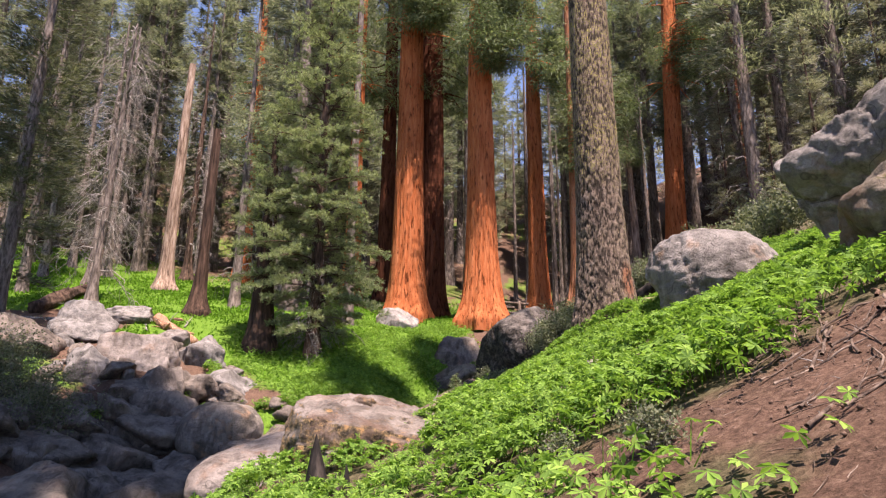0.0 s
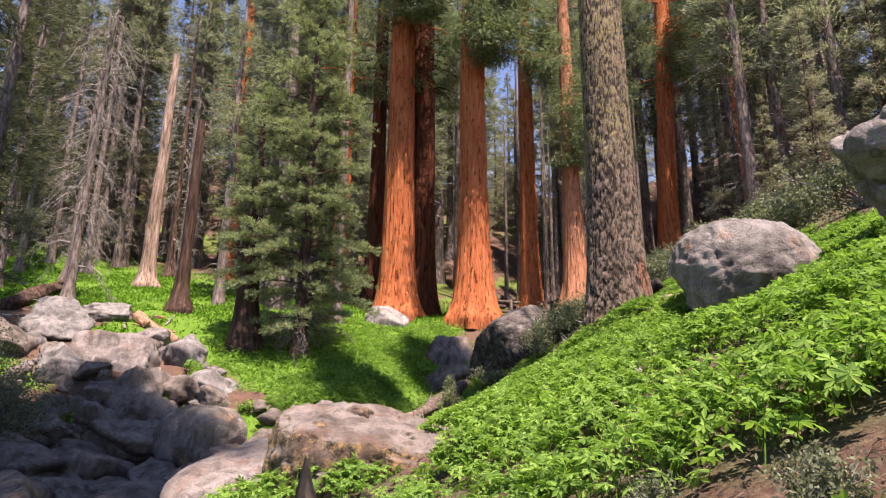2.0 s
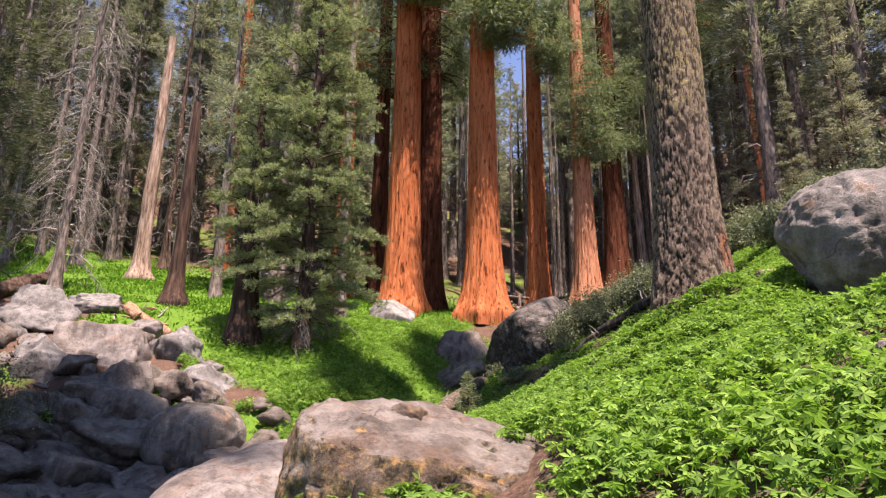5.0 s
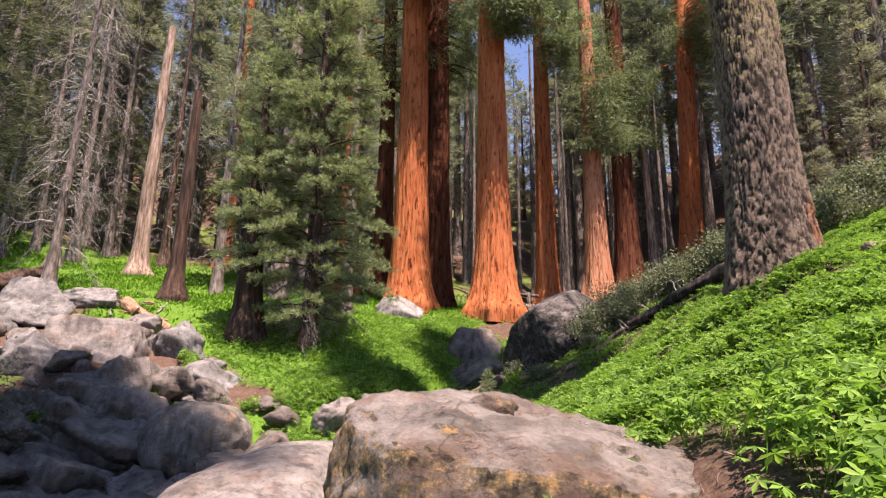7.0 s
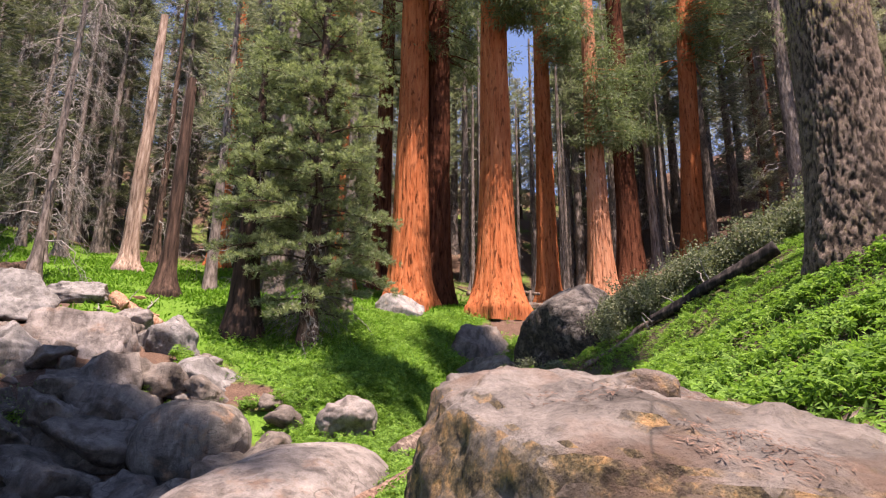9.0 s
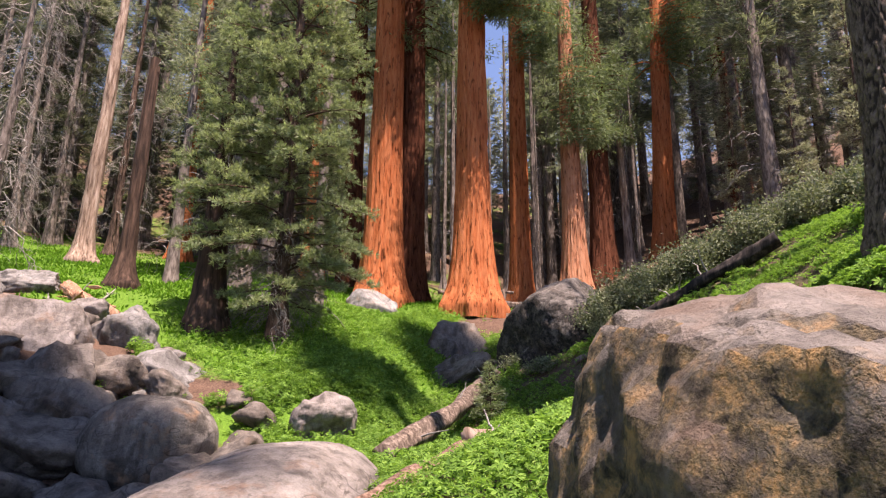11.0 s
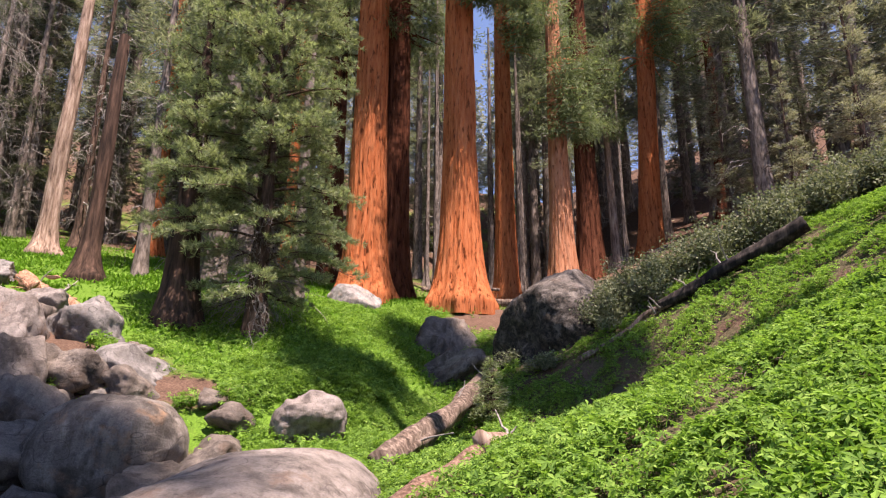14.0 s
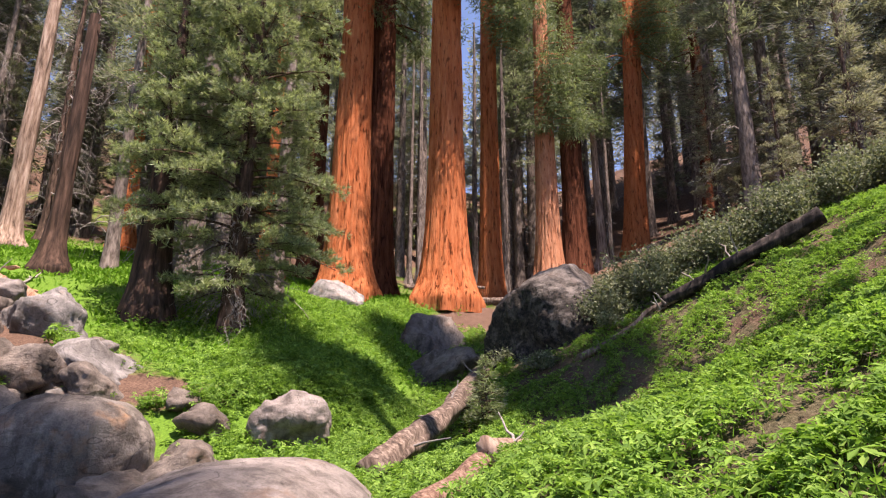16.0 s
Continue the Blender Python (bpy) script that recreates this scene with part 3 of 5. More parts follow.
# shadow on the two gully boulders is put into their darker stone colour
boulder((-4.22, 34.2, 4.83), (2.74, 2.4, 2.34), DARK_STONE, 43, "dark pointed boulder in tree shade", 20, (0, 12), facets=10, cut=(0.42, 0.85), box=3.0)
boulder((-3.89, 30.2, 3.18), (3.03, 2.3, 1.62), DARK_STONE, 47, "low dark boulder in the shaded gully", -15, (0, 0), facets=11, cut=(0.42, 0.85), box=3.0)
boulder((-8.89, 40.2, 7.42), (2.82, 2.0, 2.25), PALE_GRANITE, 53, "low white granite boulder at the foot of a sequoia", 0, (0, 0), rough=0.35, facets=5)
boulder((-6.73, 21, 1.54), (1.50, 1.5, 1.27), PINK_GRANITE, 59, "pinkish rounded stone beside green plants", 30, (0, 0), facets=4, rough=0.6)
boulder((-6.15, 15.1, 0.36), (2.7, 5.0, 1.5), PINK_GRANITE, 61, "pale smooth granite slab sloping into the ground", -8, (9, 3), facets=0, detail=6, rough=0.35, lump=0.08, box=2.4)
boulder((-9.89, 19.6, 0.89), (2.59, 2.1, 2.19), STREAKED, 67, "dark domed boulder with pale streaks", 0, (0, 0), detail=5, facets=4, lump=0.06, rough=0.5)
boulder((-10.7, 22.4, 2.25), (2.7, 2.3, 1.7), PILE_GRANITE, 71, "pale cracked stone at the foot of a fir", 20, (0, 10), facets=9, rough=0.7, box=2.9, cut=(0.45, 0.85))
boulder((-15.07, 22.3, 3.25), (3.18, 2.5, 2.75), PINK_GRANITE, 73, "large pale boulder in a rock pile", 5, (0, 0), detail=5, facets=8, cut=(0.48, 0.88), box=2.9)
boulder((-15.50, 20.9, 3.02), (2.00, 1.8, 2.13), PILE_GRANITE, 79, "grey boulder with one broken corner in a rock pile", 30, (0, 0), facets=7, rough=0.6, cut=(0.48, 0.88), box=2.9)
boulder((-18.49, 23.4, 5.06), (2.87, 1.9, 2.13), PILE_GRANITE, 83, "angular grey boulder on top of a rock pile", -10, (8, 10), facets=8, cut=(0.48, 0.88), box=2.9)
boulder((-13.59, 24.2, 3.82), (2.47, 1.9, 1.81), PILE_GRANITE, 89, "grey cracked boulder beside split wood", 0, (0, 0), facets=11, cut=(0.48, 0.88), box=2.9)
boulder((-15.40, 25.4, 4.56), (1.68, 1.4, 1.21), PINK_GRANITE, 97, "small pinkish boulder behind a larger one", 0, (0, 0), facets=10)
boulder((-19.55, 28.2, 6.21), (2.90, 1.9, 1.15), PILE_GRANITE, 101, "flat grey rock at the meadow's edge", 0, (0, 0))
boulder((-19.13, 22.0, 3.74), (2.65, 2.0, 1.72), PILE_GRANITE, 103, "pale boulder behind a shrub", 0, (0, 0))
boulder((-13.24, 20.6, 1.60), (3.59, 2.0, 2.46), DARK_STONE, 107, "long dark slab sloping into the rock pit", -10, (0, -28), facets=12, cut=(0.45, 0.85), box=3.4)
boulder((-13.53, 16.0, 0.05), (1.41, 1.8, 1.66), DARK_STONE, 113, "dark boulder in the shaded rock pit", 50, (0, 0), facets=12, cut=(0.45, 0.85), box=3.2)

# the shaded rock pit
rng = np.random.default_rng(3)
for k in range(290):
    x, y = rng.normal(-11.9, 2.6), rng.normal(17.0, 2.6)
    if x > -7.9 or y > 21.5 or (abs(x + 9.6) < 1.4 and abs(y - 19.6) < 1.4):
        continue
    s = rng.uniform(0.35, 0.9) * (1.9 if k % 6 == 0 else 1.0)
    boulder((x, y, lz(x, y) + 0.24 * s), (s * 1.6, s * 1.2, s * 0.85), DARK_STONE, 200 + k, "dark angular stone in a shaded rock pile",
            rng.uniform(0, 360), (rng.uniform(-24, 24), rng.uniform(-24, 24)), "stone", "stones in the rock pile", detail=4 if s > 0.8 else 3, facets=14, cut=(0.42, 0.85), box=3.2)


# smaller stones wedged between the boulders
rng = np.random.default_rng(5)
for k in range(46):
    x, y = rng.uniform(-18.5, -9.8), rng.uniform(19.8, 24.6)
    s = rng.uniform(0.22, 0.55)
    boulder((x, y, lz(x, y) + 0.2 * s), (s * 1.5, s * 1.25, s * 1.1), (GRANITE, PINK_GRANITE, DARK_STONE)[k % 3], 400 + k, "rough stone wedged between larger boulders",
            rng.uniform(0, 360), (rng.uniform(-15, 15), rng.uniform(-15, 15)), "stone", "stones in the rock pile", detail=3, facets=12, cut=(0.45, 0.85), box=3.2)


# ---- trees ----
def trunk_arrays(H, r_at, rng, sides=40, rings=70, ridge=0.06, ridges=14, flare=0.0, lobes=5, lean=(0, 0), burl=0.03, sink=0.8):
    """A furrowed trunk: r_at(h) is the radius at height h."""
    u = np.linspace(0, 1, rings) ** 1.5
    h = -sink + (H + sink) * u
    a = np.linspace(0, 2 * np.pi, sides, endpoint=False)
    A, Hh = np.meshgrid(a, h)
    ca, sa = np.cos(A), np.sin(A)
    R = r_at(np.maximum(Hh, 0))
    seed = int(rng.integers(1000))
    P = np.stack([ca * ridges / 5, sa * ridges / 5, Hh * 0.16], -1).reshape(-1, 3)
    n1 = np.abs(vnoise(P + seed, seed)).reshape(A.shape)
    P2 = np.stack([ca * ridges / 2.2, sa * ridges / 2.2, Hh * 0.35], -1).reshape(-1, 3)
    n2 = np.abs(vnoise(P2 + seed, seed + 3)).reshape(A.shape)
    P3 = np.stack([ca, sa, Hh * 0.12], -1).reshape(-1, 3)
    R = R * (1 - ridge * (1 - np.clip(n1 / 0.35, 0, 1)) - 0.6 * ridge * (1 - np.clip(n2 / 0.35, 0, 1)) + burl * vnoise(P3 * 1.7 + seed, seed + 5).reshape(A.shape))
    foot = np.exp(-np.maximum(Hh, 0) / 0.9)
    R = R * (1 + flare * foot * (0.75 + 0.5 * np.sin(lobes * A + seed)))
    V = np.stack([R * ca + lean[0] * Hh, R * sa + lean[1] * Hh, Hh], -1).reshape(-1, 3)
    i, j = np.meshgrid(np.arange(rings - 1), np.arange(sides), indexing="ij")
    i, j = i.ravel(), j.ravel()
    jn = (j + 1) % sides
    F = np.stack([i * sides + j, i * sides + jn, (i + 1) * sides + jn, (i + 1) * sides + j], 1)
    return V, F


def conifer_crown(rng, H, low, R, count, blade, wide, per, rise=0.15, droop=0.25, top=0.9, full=1.0, fan_of=5, puff=0.05):
    """Branches in whorls with side twigs that carry many narrow sprays. Returns leaves and wood."""
    u = np.sort(rng.uniform(0, 1, count)) ** 0.9
    h = low + (H - low) * u
    prof = (1 - u) ** top * np.clip(0.45 + u * 4, 0, 1)
    L = R * np.maximum(prof, 0.05) * rng.uniform(0.6, 1.12, count)
    az = rng.uniform(0, 2 * np.pi, count)
    out = np.stack([np.cos(az), np.sin(az), np.zeros(count)], 1)
    side = np.stack([-out[:, 1], out[:, 0], np.zeros(count)], 1)
    rise = rise + 0.5 * u + rng.normal(0, 0.08, count)
    n = np.maximum(3, (per * L / R * full + 2).astype(int))
    b = np.repeat(np.arange(count), n)
    s = rng.uniform(0.22, 1.0, len(b)) ** 0.8
    lat = rng.normal(0, 0.5, len(b)) * (0.15 + 0.42 * np.clip(1 - s, 0, 1) + 0.12) * L[b]
    P = out[b] * (L[b] * s)[:, None] + side[b] * lat[:, None]
    P[:, 2] = h[b] + L[b] * (rise[b] * s - droop * s ** 2) - 0.12 * np.abs(lat) + rng.normal(0, puff, len(b)) * L[b] ** 0.5
    k = fan_of
    q = np.repeat(np.arange(len(b)), k)
    fan = np.tile(np.linspace(-1, 1, k), len(b)) + rng.normal(0, 0.25, len(q))
    d = unit(out[b][q] + side[b][q] * (np.sign(lat)[q] * 0.5 + fan * 0.9)[:, None])
    d[:, 2] += rng.normal(0.12, 0.3, len(q))
    d = unit(d) * (blade * rng.uniform(0.6, 1.25, len(q)))[:, None]
    w = unit(np.cross(d, rng.normal(0, 1.1, (len(q), 3)) + np.array([0, 0, 1.0]))) * (wide * rng.uniform(0.7, 1.3, len(q)))[:, None]
    leaves = slivers(P[q] + rng.normal(0, blade * 0.3, (len(q), 3)), d, w)
    tip = out * (L * 0.93)[:, None]
    tip[:, 2] = h + L * 0.93 * (rise - droop * 0.93)
    foot = np.stack([np.zeros(count), np.zeros(count), h], 1)
    wood = tubes(foot, tip, -L * 0.05, 0.012 * L + 0.012, np.full(count, 0.006), rng, 2, 3)
    return leaves, wood


def bough_crown(rng, H, low, R, count, spray=0.24, wide=0.026, twig_gap=0.16, rise=0.12, droop=0.3, top=0.8, tuft=9, station=0.2):
    """Layered boughs: each a curved limb with side twigs that end in brushes of needles. Returns leaves and wood."""
    u = (np.arange(count) + rng.uniform(0, 1, count)) / count
    h = low + (H - low) * u
    L = R * np.maximum((1 - u) ** top * np.clip(0.62 + 3 * u, 0, 1), 0.06) * rng.uniform(0.55, 1.15, count)
    az = 2.4 * np.arange(count) + rng.normal(0, 0.5, count)
    out = np.stack([np.cos(az), np.sin(az), np.zeros(count)], 1)
    side = np.stack([-out[:, 1], out[:, 0], np.zeros(count)], 1)
    rise = rise + 0.55 * u + rng.normal(0, 0.09, count)
    n = np.maximum(5, (L / twig_gap).astype(int))
    b = np.repeat(np.arange(count), n)
    s = np.concatenate([np.linspace(0.28, 1.0, k) for k in n])
    way = np.concatenate([np.where(np.arange(k) % 2, 1.0, -1.0) for k in n])
    foot = out[b] * (L[b] * s)[:, None]
    foot[:, 2] = h[b] + L[b] * (rise[b] * s - droop * s ** 2)
    reach = (0.5 * (1 - s) + 0.16) * np.minimum(L[b], 2.6) * rng.uniform(0.6, 1.2, len(b))
    d = unit(out[b] * rng.uniform(0.55, 1.0, len(b))[:, None] + side[b] * (way * rng.uniform(0.45, 0.95, len(b)))[:, None] + np.array([0, 0, 0.1]) + rng.normal(0, 0.14, (len(b), 3)))
    end = foot + d * reach[:, None]
    m = np.maximum(2, (reach / station).astype(int) + 1)
    q = np.repeat(np.arange(len(b)), m)
    f = np.concatenate([np.linspace(0.3, 1.0, k) for k in m])
    C = foot[q] * (1 - f)[:, None] + end[q] * f[:, None] + rng.normal(0, 0.035, (len(q), 3))
    C[:, 2] -= 0.1 * (f * reach[q]) ** 2
    g = np.repeat(np.arange(len(q)), tuft)
    dirs = unit(0.75 * d[q][g] + rng.normal(0, 0.55, (len(g), 3)) + np.array([0, 0, 0.2])) * (spray * rng.uniform(0.6, 1.2, len(g)))[:, None]
    w = unit(np.cross(dirs, rng.normal(0, 1, (len(g), 3)))) * (wide * rng.uniform(0.6, 1.3, len(g)))[:, None]
    leaves = slivers(C[g], dirs, w)
    base = np.stack([np.zeros(count), np.zeros(count), h], 1)
    tip = out * (L * 0.95)[:, None]
    tip[:, 2] = h + L * 0.95 * (rise - droop * 0.95)
    limbs = tubes(base, tip, -L * droop * 0.24, 0.014 * L + 0.012, np.full(count, 0.008), rng, 4, 4)
    twigs = tubes(foot, end, 0.02 * reach, np.full(len(b), 0.009), np.full(len(b), 0.004), rng, 1, 3)
    return leaves, joined([limbs, twigs])


def dead_limbs(rng, low, high, reach, count, thick=0.02, twigs=5, hang=0.6, r0=0.3):
    """Bare drooping limbs with twigs."""
    h = rng.uniform(low, high, count)
    az = rng.uniform(0, 2 * np.pi, count)
    L = reach * rng.uniform(0.35, 1.0, count)
    out = np.stack([np.cos(az), np.sin(az), np.zeros(count)], 1)
    A = out * r0 * 0.7
    A[:, 2] = h
    B = out * L[:, None]
    B[:, 2] = h - hang * L * rng.uniform(0.2, 1.2, count)
    first = tubes(A, B, -0.22 * L, np.full(count, thick) * (0.6 + L / reach), np.full(count, thick * 0.3), rng, 6, 3, 0.045)
    q = np.repeat(np.arange(count), twigs)
    s = rng.uniform(0.3, 1.0, len(q))
    S = A[q] * (1 - s)[:, None] + B[q] * s[:, None]
    S[:, 2] += 0.22 * L[q] * 4 * s * (1 - s)
    d = out[q] * rng.uniform(0.1, 0.9, len(q))[:, None] + rng.normal(0, 0.5, (len(q), 3))
    d[:, 2] -= hang * rng.uniform(0.2, 1.4, len(q))
    E = S + d * (0.45 * L[q] * rng.uniform(0.4, 1.0, len(q)))[:, None]
    second = tubes(S, E, rng.normal(0.0, 0.08, len(q)) * L[q], np.full(len(q), thick * 0.45), np.full(len(q), thick * 0.15), rng, 4, 3, 0.08)
    return joined([first, second])


def sequoia(at, r, r_foot, H, crown_low, seed, bark, label, crown_r=4.0, clumps=60, taper=0.55, fine=True, lean=(0, 0), side=None, more=0):
    """A giant sequoia: fluted bole, swollen foot, clumped high crown."""
    rng = np.random.default_rng(seed)
    t = root("sequoia_tree", (at[0], at[1], lz(*at)), label, "tree", "giant sequoias")
    rad = lambda h: r * (1 - taper * np.clip(h / H, 0, 1) ** 0.9) + (r_foot - r) * np.exp(-h / 2.6)
    V, F = trunk_arrays(H, rad, rng, 120 if fine else 56, 130 if fine else 70, 0.065, 19, 0.2, 7, lean)
    bole = part("trunk", np_mesh("trunk", V, F, bark), t)
    n = clumps
    h = crown_low + (H - crown_low) * rng.uniform(0, 1, n) ** 1.7
    az = rng.uniform(0, 2 * np.pi, n)
    if side is not None:
        low = h < crown_low + 7
        az = np.where(low & (rng.uniform(0, 1, n) < 0.75), side + rng.normal(0, 0.75, n), az)
    if more:
        h = np.concatenate([h, crown_low + rng.uniform(0.0, 6.5, more)])
        az = np.concatenate([az, -0.98 + rng.normal(0, 0.36, more)])
        n += more
    reach = crown_r * rng.uniform(0.35, 1.0, n) * (1 - 0.55 * ((h - crown_low) / (H - crown_low)) ** 2)
    if more:
        reach[-more:] *= 1.22
    C = np.stack([np.cos(az) * reach + lean[0] * h, np.sin(az) * reach + lean[1] * h, h - 0.25 * reach], 1)
    foot = np.stack([lean[0] * h, lean[1] * h, h], 1)
    limb = tubes(foot, C, -0.1 * reach, 0.05 + 0.02 * reach, np.full(n, 0.02), rng, 4, 5, 0.02)
    part("branch", np_mesh("branch", *limb, bark), bole, kind="stuff")
    per = 230 if fine else 150
    q = np.repeat(np.arange(n), per)
    size = rng.uniform(0.7, 1.35, n)[q]
    off = rng.normal(0, 1, (len(q), 3)) * np.array([0.45, 0.45, 0.3]) * size[:, None]
    d = unit(off * np.array([1, 1, 0.4]) + rng.normal(0, 0.5, (len(q), 3)) + np.array([0, 0, -0.45])) * rng.uniform(0.22, 0.5, len(q))[:, None]
    w = unit(np.cross(d, rng.normal(0, 1, (len(q), 3)))) * rng.uniform(0.03, 0.065, len(q))[:, None]
    part("crown", np_mesh("crown", *slivers(C[q] + off, d, w), SEQ_LEAF, False), t)
    return t


def conifer(at, H, low, R, seed, bark, leaf, label, r=0.3, count=110, blade=0.4, wide=0.05, per=26, bare=0, name="conifer_tree", group="forest conifers", place=True, boughs=False, **more):
    rng = np.random.default_rng(seed)
    t = root(name, (at[0], at[1], lz(*at) if place else 0), label, "tree", group)
    V, F = trunk_arrays(H * 0.985, lambda h: r * (1 - 0.93 * np.clip(h / H, 0, 1)) + 0.35 * r * np.exp(-h / 0.8), rng, 14, 28, 0.07, 8, 0.1, 5)
    bole = part("trunk", np_mesh("trunk", V, F, bark), t)
    leaves, wood = bough_crown(rng, H, low, R, count, blade, wide, **more) if boughs else conifer_crown(rng, H, low, R, count, blade, wide, per, **more)
    part("crown", np_mesh("crown", *leaves, leaf, False), t)
    part("branch", np_mesh("branch", *wood, bark), bole, kind="stuff")
    if bare:
        part("dead_branch", np_mesh("dead_branch", *dead_limbs(rng, 1.5, low + 4, R * 0.9, bare, 0.03, 3, 0.5, r), DEAD_TWIG), bole, "bare grey twigs", kind="stuff")
    return t


def on(x, y):
    return (x, y)


sequoia(on(-8.7, 42.2), 1.12, 1.6, 58, 21.5, 1, SEQUOIA, "giant sequoia with bright orange furrowed bark", 4.2, 40, side=-1.2, more=70)
sequoia(on(-7.5, 44.1), 1.12, 1.35, 60, 17, 2, SEQUOIA_SHADE_DARK, "giant sequoia with dark shaded bark behind another", 3.4, 80, side=0.3)
sequoia(on(-3.45, 41.0), 1.05, 1.75, 55, 18.0, 3, SEQUOIA, "giant sequoia with orange furrowed bark and swollen foot", 4.4, 30, side=-1.2, more=105)
sequoia(on(0.35, 56.0), 0.88, 1.2, 50, 21.0, 4, SEQUOIA, "slender sequoia with orange bark", 3.4, 34, side=-1.2, more=30)
sequoia(on(3.75, 50.5), 0.9, 1.3, 42, 12.0, 5, SEQUOIA_PALE, "sequoia with pale pinkish bark and low green crown", 2.6, 45, side=-1.2, taper=0.75, more=18)
sequoia(on(6.9, 56.0), 1.0, 1.35, 46, 12.5, 6, SEQUOIA_SHADE_DARK, "sequoia with dark shaded bark and low green crown", 2.8, 40, side=-1.2, more=14)
sequoia(on(13.6, 62.0), 1.05, 1.2, 52, 19, 7, SEQUOIA, "tall sequoia with red-brown bark on the far slope", 4.0, 50, fine=False, lean=(0.05, 0), more=40)
sequoia(on(20.2, 60.5), 0.9, 1.1, 46, 15, 8, SEQUOIA_SHADE_DARK, "dark red-barked sequoia among firs", 3.6, 60, fine=False)
sequoia(on(-12.3, 50.5), 0.75, 1.0, 48, 17, 9, SEQUOIA_SHADE_DARK, "sequoia in shade with its bark colour darkened", 3.6, 60, fine=False)
sequoia(on(-14.0, 46.5), 0.62, 0.95, 42, 18, 10, SEQUOIA, "orange-barked sequoia behind a fir", 3.2, 50, fine=False)
sequoia(on(-25.2, 51.0), 0.6, 0.95, 34, 12, 11, SEQUOIA, "young sequoia with orange bark at the meadow's edge", 3.0, 50, fine=False)

# mossy pine on the slope
pine = root("pine_tree", (1.35, 12.75, lz(1.35, 12.75)), "pine with grey plated bark and yellow-green moss", "tree")
rng = np.random.default_rng(77)
V, F = trunk_arrays(46, lambda h: 0.49 * (1 - 0.9 * np.clip(h / 43, 0, 1)) + 0.13 * np.exp(-h / 0.9), rng, 200, 520, 0.02, 22, 0.14, 5)
c = np.stack([np.zeros(len(V)), np.zeros(len(V)), V[:, 2]], 1)
warp = V + np.array([0.06, 0.06, 0.1]) * np.stack([fbm(V * np.array([5, 5, 2.5]) + 5 * k, 4, 80 + k, 0.6) for k in range(3)], 1)
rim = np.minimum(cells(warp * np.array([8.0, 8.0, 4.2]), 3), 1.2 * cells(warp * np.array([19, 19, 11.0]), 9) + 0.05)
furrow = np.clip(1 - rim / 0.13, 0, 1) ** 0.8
scales = fbm(V * np.array([16, 16, 9.0]), 4, 8, 0.65)
out = -0.032 * furrow ** 0.8 + 0.014 * np.clip(scales, -0.7, 0.6)
V = V + unit(V - c) * (out * np.clip(1.25 - V[:, 2] / 9, 0.45, 1))[:, None]
me = np_mesh("trunk", V, F, PINE_BARK)
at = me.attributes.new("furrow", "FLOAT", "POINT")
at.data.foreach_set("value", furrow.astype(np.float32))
worn = np.exp(-((V - np.array([0.42, -0.3, 0.75])) ** 2 / np.array([0.03, 0.06, 0.16])).sum(1))
at = me.attributes.new("worn", "FLOAT", "POINT")
at.data.foreach_set("value", worn.astype(np.float32))
part("trunk", me, pine)
leaves, wood = conifer_crown(rng, 47, 32, 2.7, 120, 0.4, 0.06, 30)
part("crown", np_mesh("crown", *leaves, FIR_LEAF, False), pine)
part("branch", np_mesh("branch", *wood, GREY_BARK), pine, kind="stuff")

# grey-barked conifers behind the fir
# this first one is an added tree behind the fir, meant to shade a sequoia
conifer(on(-10.7, 35.2), 46, 28, 2.5, 28, GREY_BARK, GREY_LEAF, "slender grey-barked conifer added behind the fir as a shade caster", 0.3, 80, 0.55, 0.07, 18, 0, "grey_conifer_tree", "")
conifer(on(-15.2, 37.4), 50, 20, 3.3, 26, GREY_BARK, GREY_LEAF, "very tall grey-barked conifer with a high crown", 0.5, 110, 0.6, 0.075, 24, 24, "grey_conifer_tree", "")
conifer(on(-17.0, 40.0), 34, 9, 3.4, 23, GREY_BARK, GREY_LEAF, "tall grey-barked conifer with sparse branches", 0.5, 90, 0.42, 0.05, 34, 24, "grey_conifer_tree", "")
conifer(on(-18.6, 37.0), 29, 6, 2.8, 24, GREY_BARK, GREY_LEAF, "slim grey-barked conifer with sparse branches", 0.32, 90, 0.4, 0.05, 30, 24, "grey_conifer_tree", "")

# the fir in the meadow and its darker neighbour
fir = conifer(on(-10.3, 28.5), 25, 1.0, 3.8, 21, BROWN_BARK, FIR_LEAF, "bushy green fir with a broad layered crown", 0.34, 200, 0.22, 0.018, 0, 14, "fir_tree", "", boughs=True, rise=0.08, droop=0.3, top=0.72, tuft=23)
rng = np.random.default_rng(29)
part("dead_brush", np_mesh("dead_brush", *dead_limbs(rng, 0.6, 3.4, 2.0, 90, 0.012, 7, 1.0, 0.3), DEAD_TWIG), fir, "grey dead twigs hanging under the lowest branches", kind="stuff")
conifer(on(-12.7, 28.1), 13, 3.9, 2.6, 22, CHAR_BROWN, FIR_LEAF, "young conifer with a stout dark trunk and low branches", 0.62, 75, 0.22, 0.018, 0, 10, "young_conifer_tree", "", boughs=True, rise=0.05, droop=0.25, top=0.8, tuft=21)
conifer(on(-3.0, 24.0), 1.35, 0.1, 0.42, 207, BROWN_BARK, FIR_LEAF, "small fir seedling beside a fallen log in the gully", 0.02, 30, 0.06, 0.008, 0, 0, "fir_seedling", "", boughs=True, twig_gap=0.06, station=0.06, rise=0.2, droop=0.1, top=1.15, tuft=9)


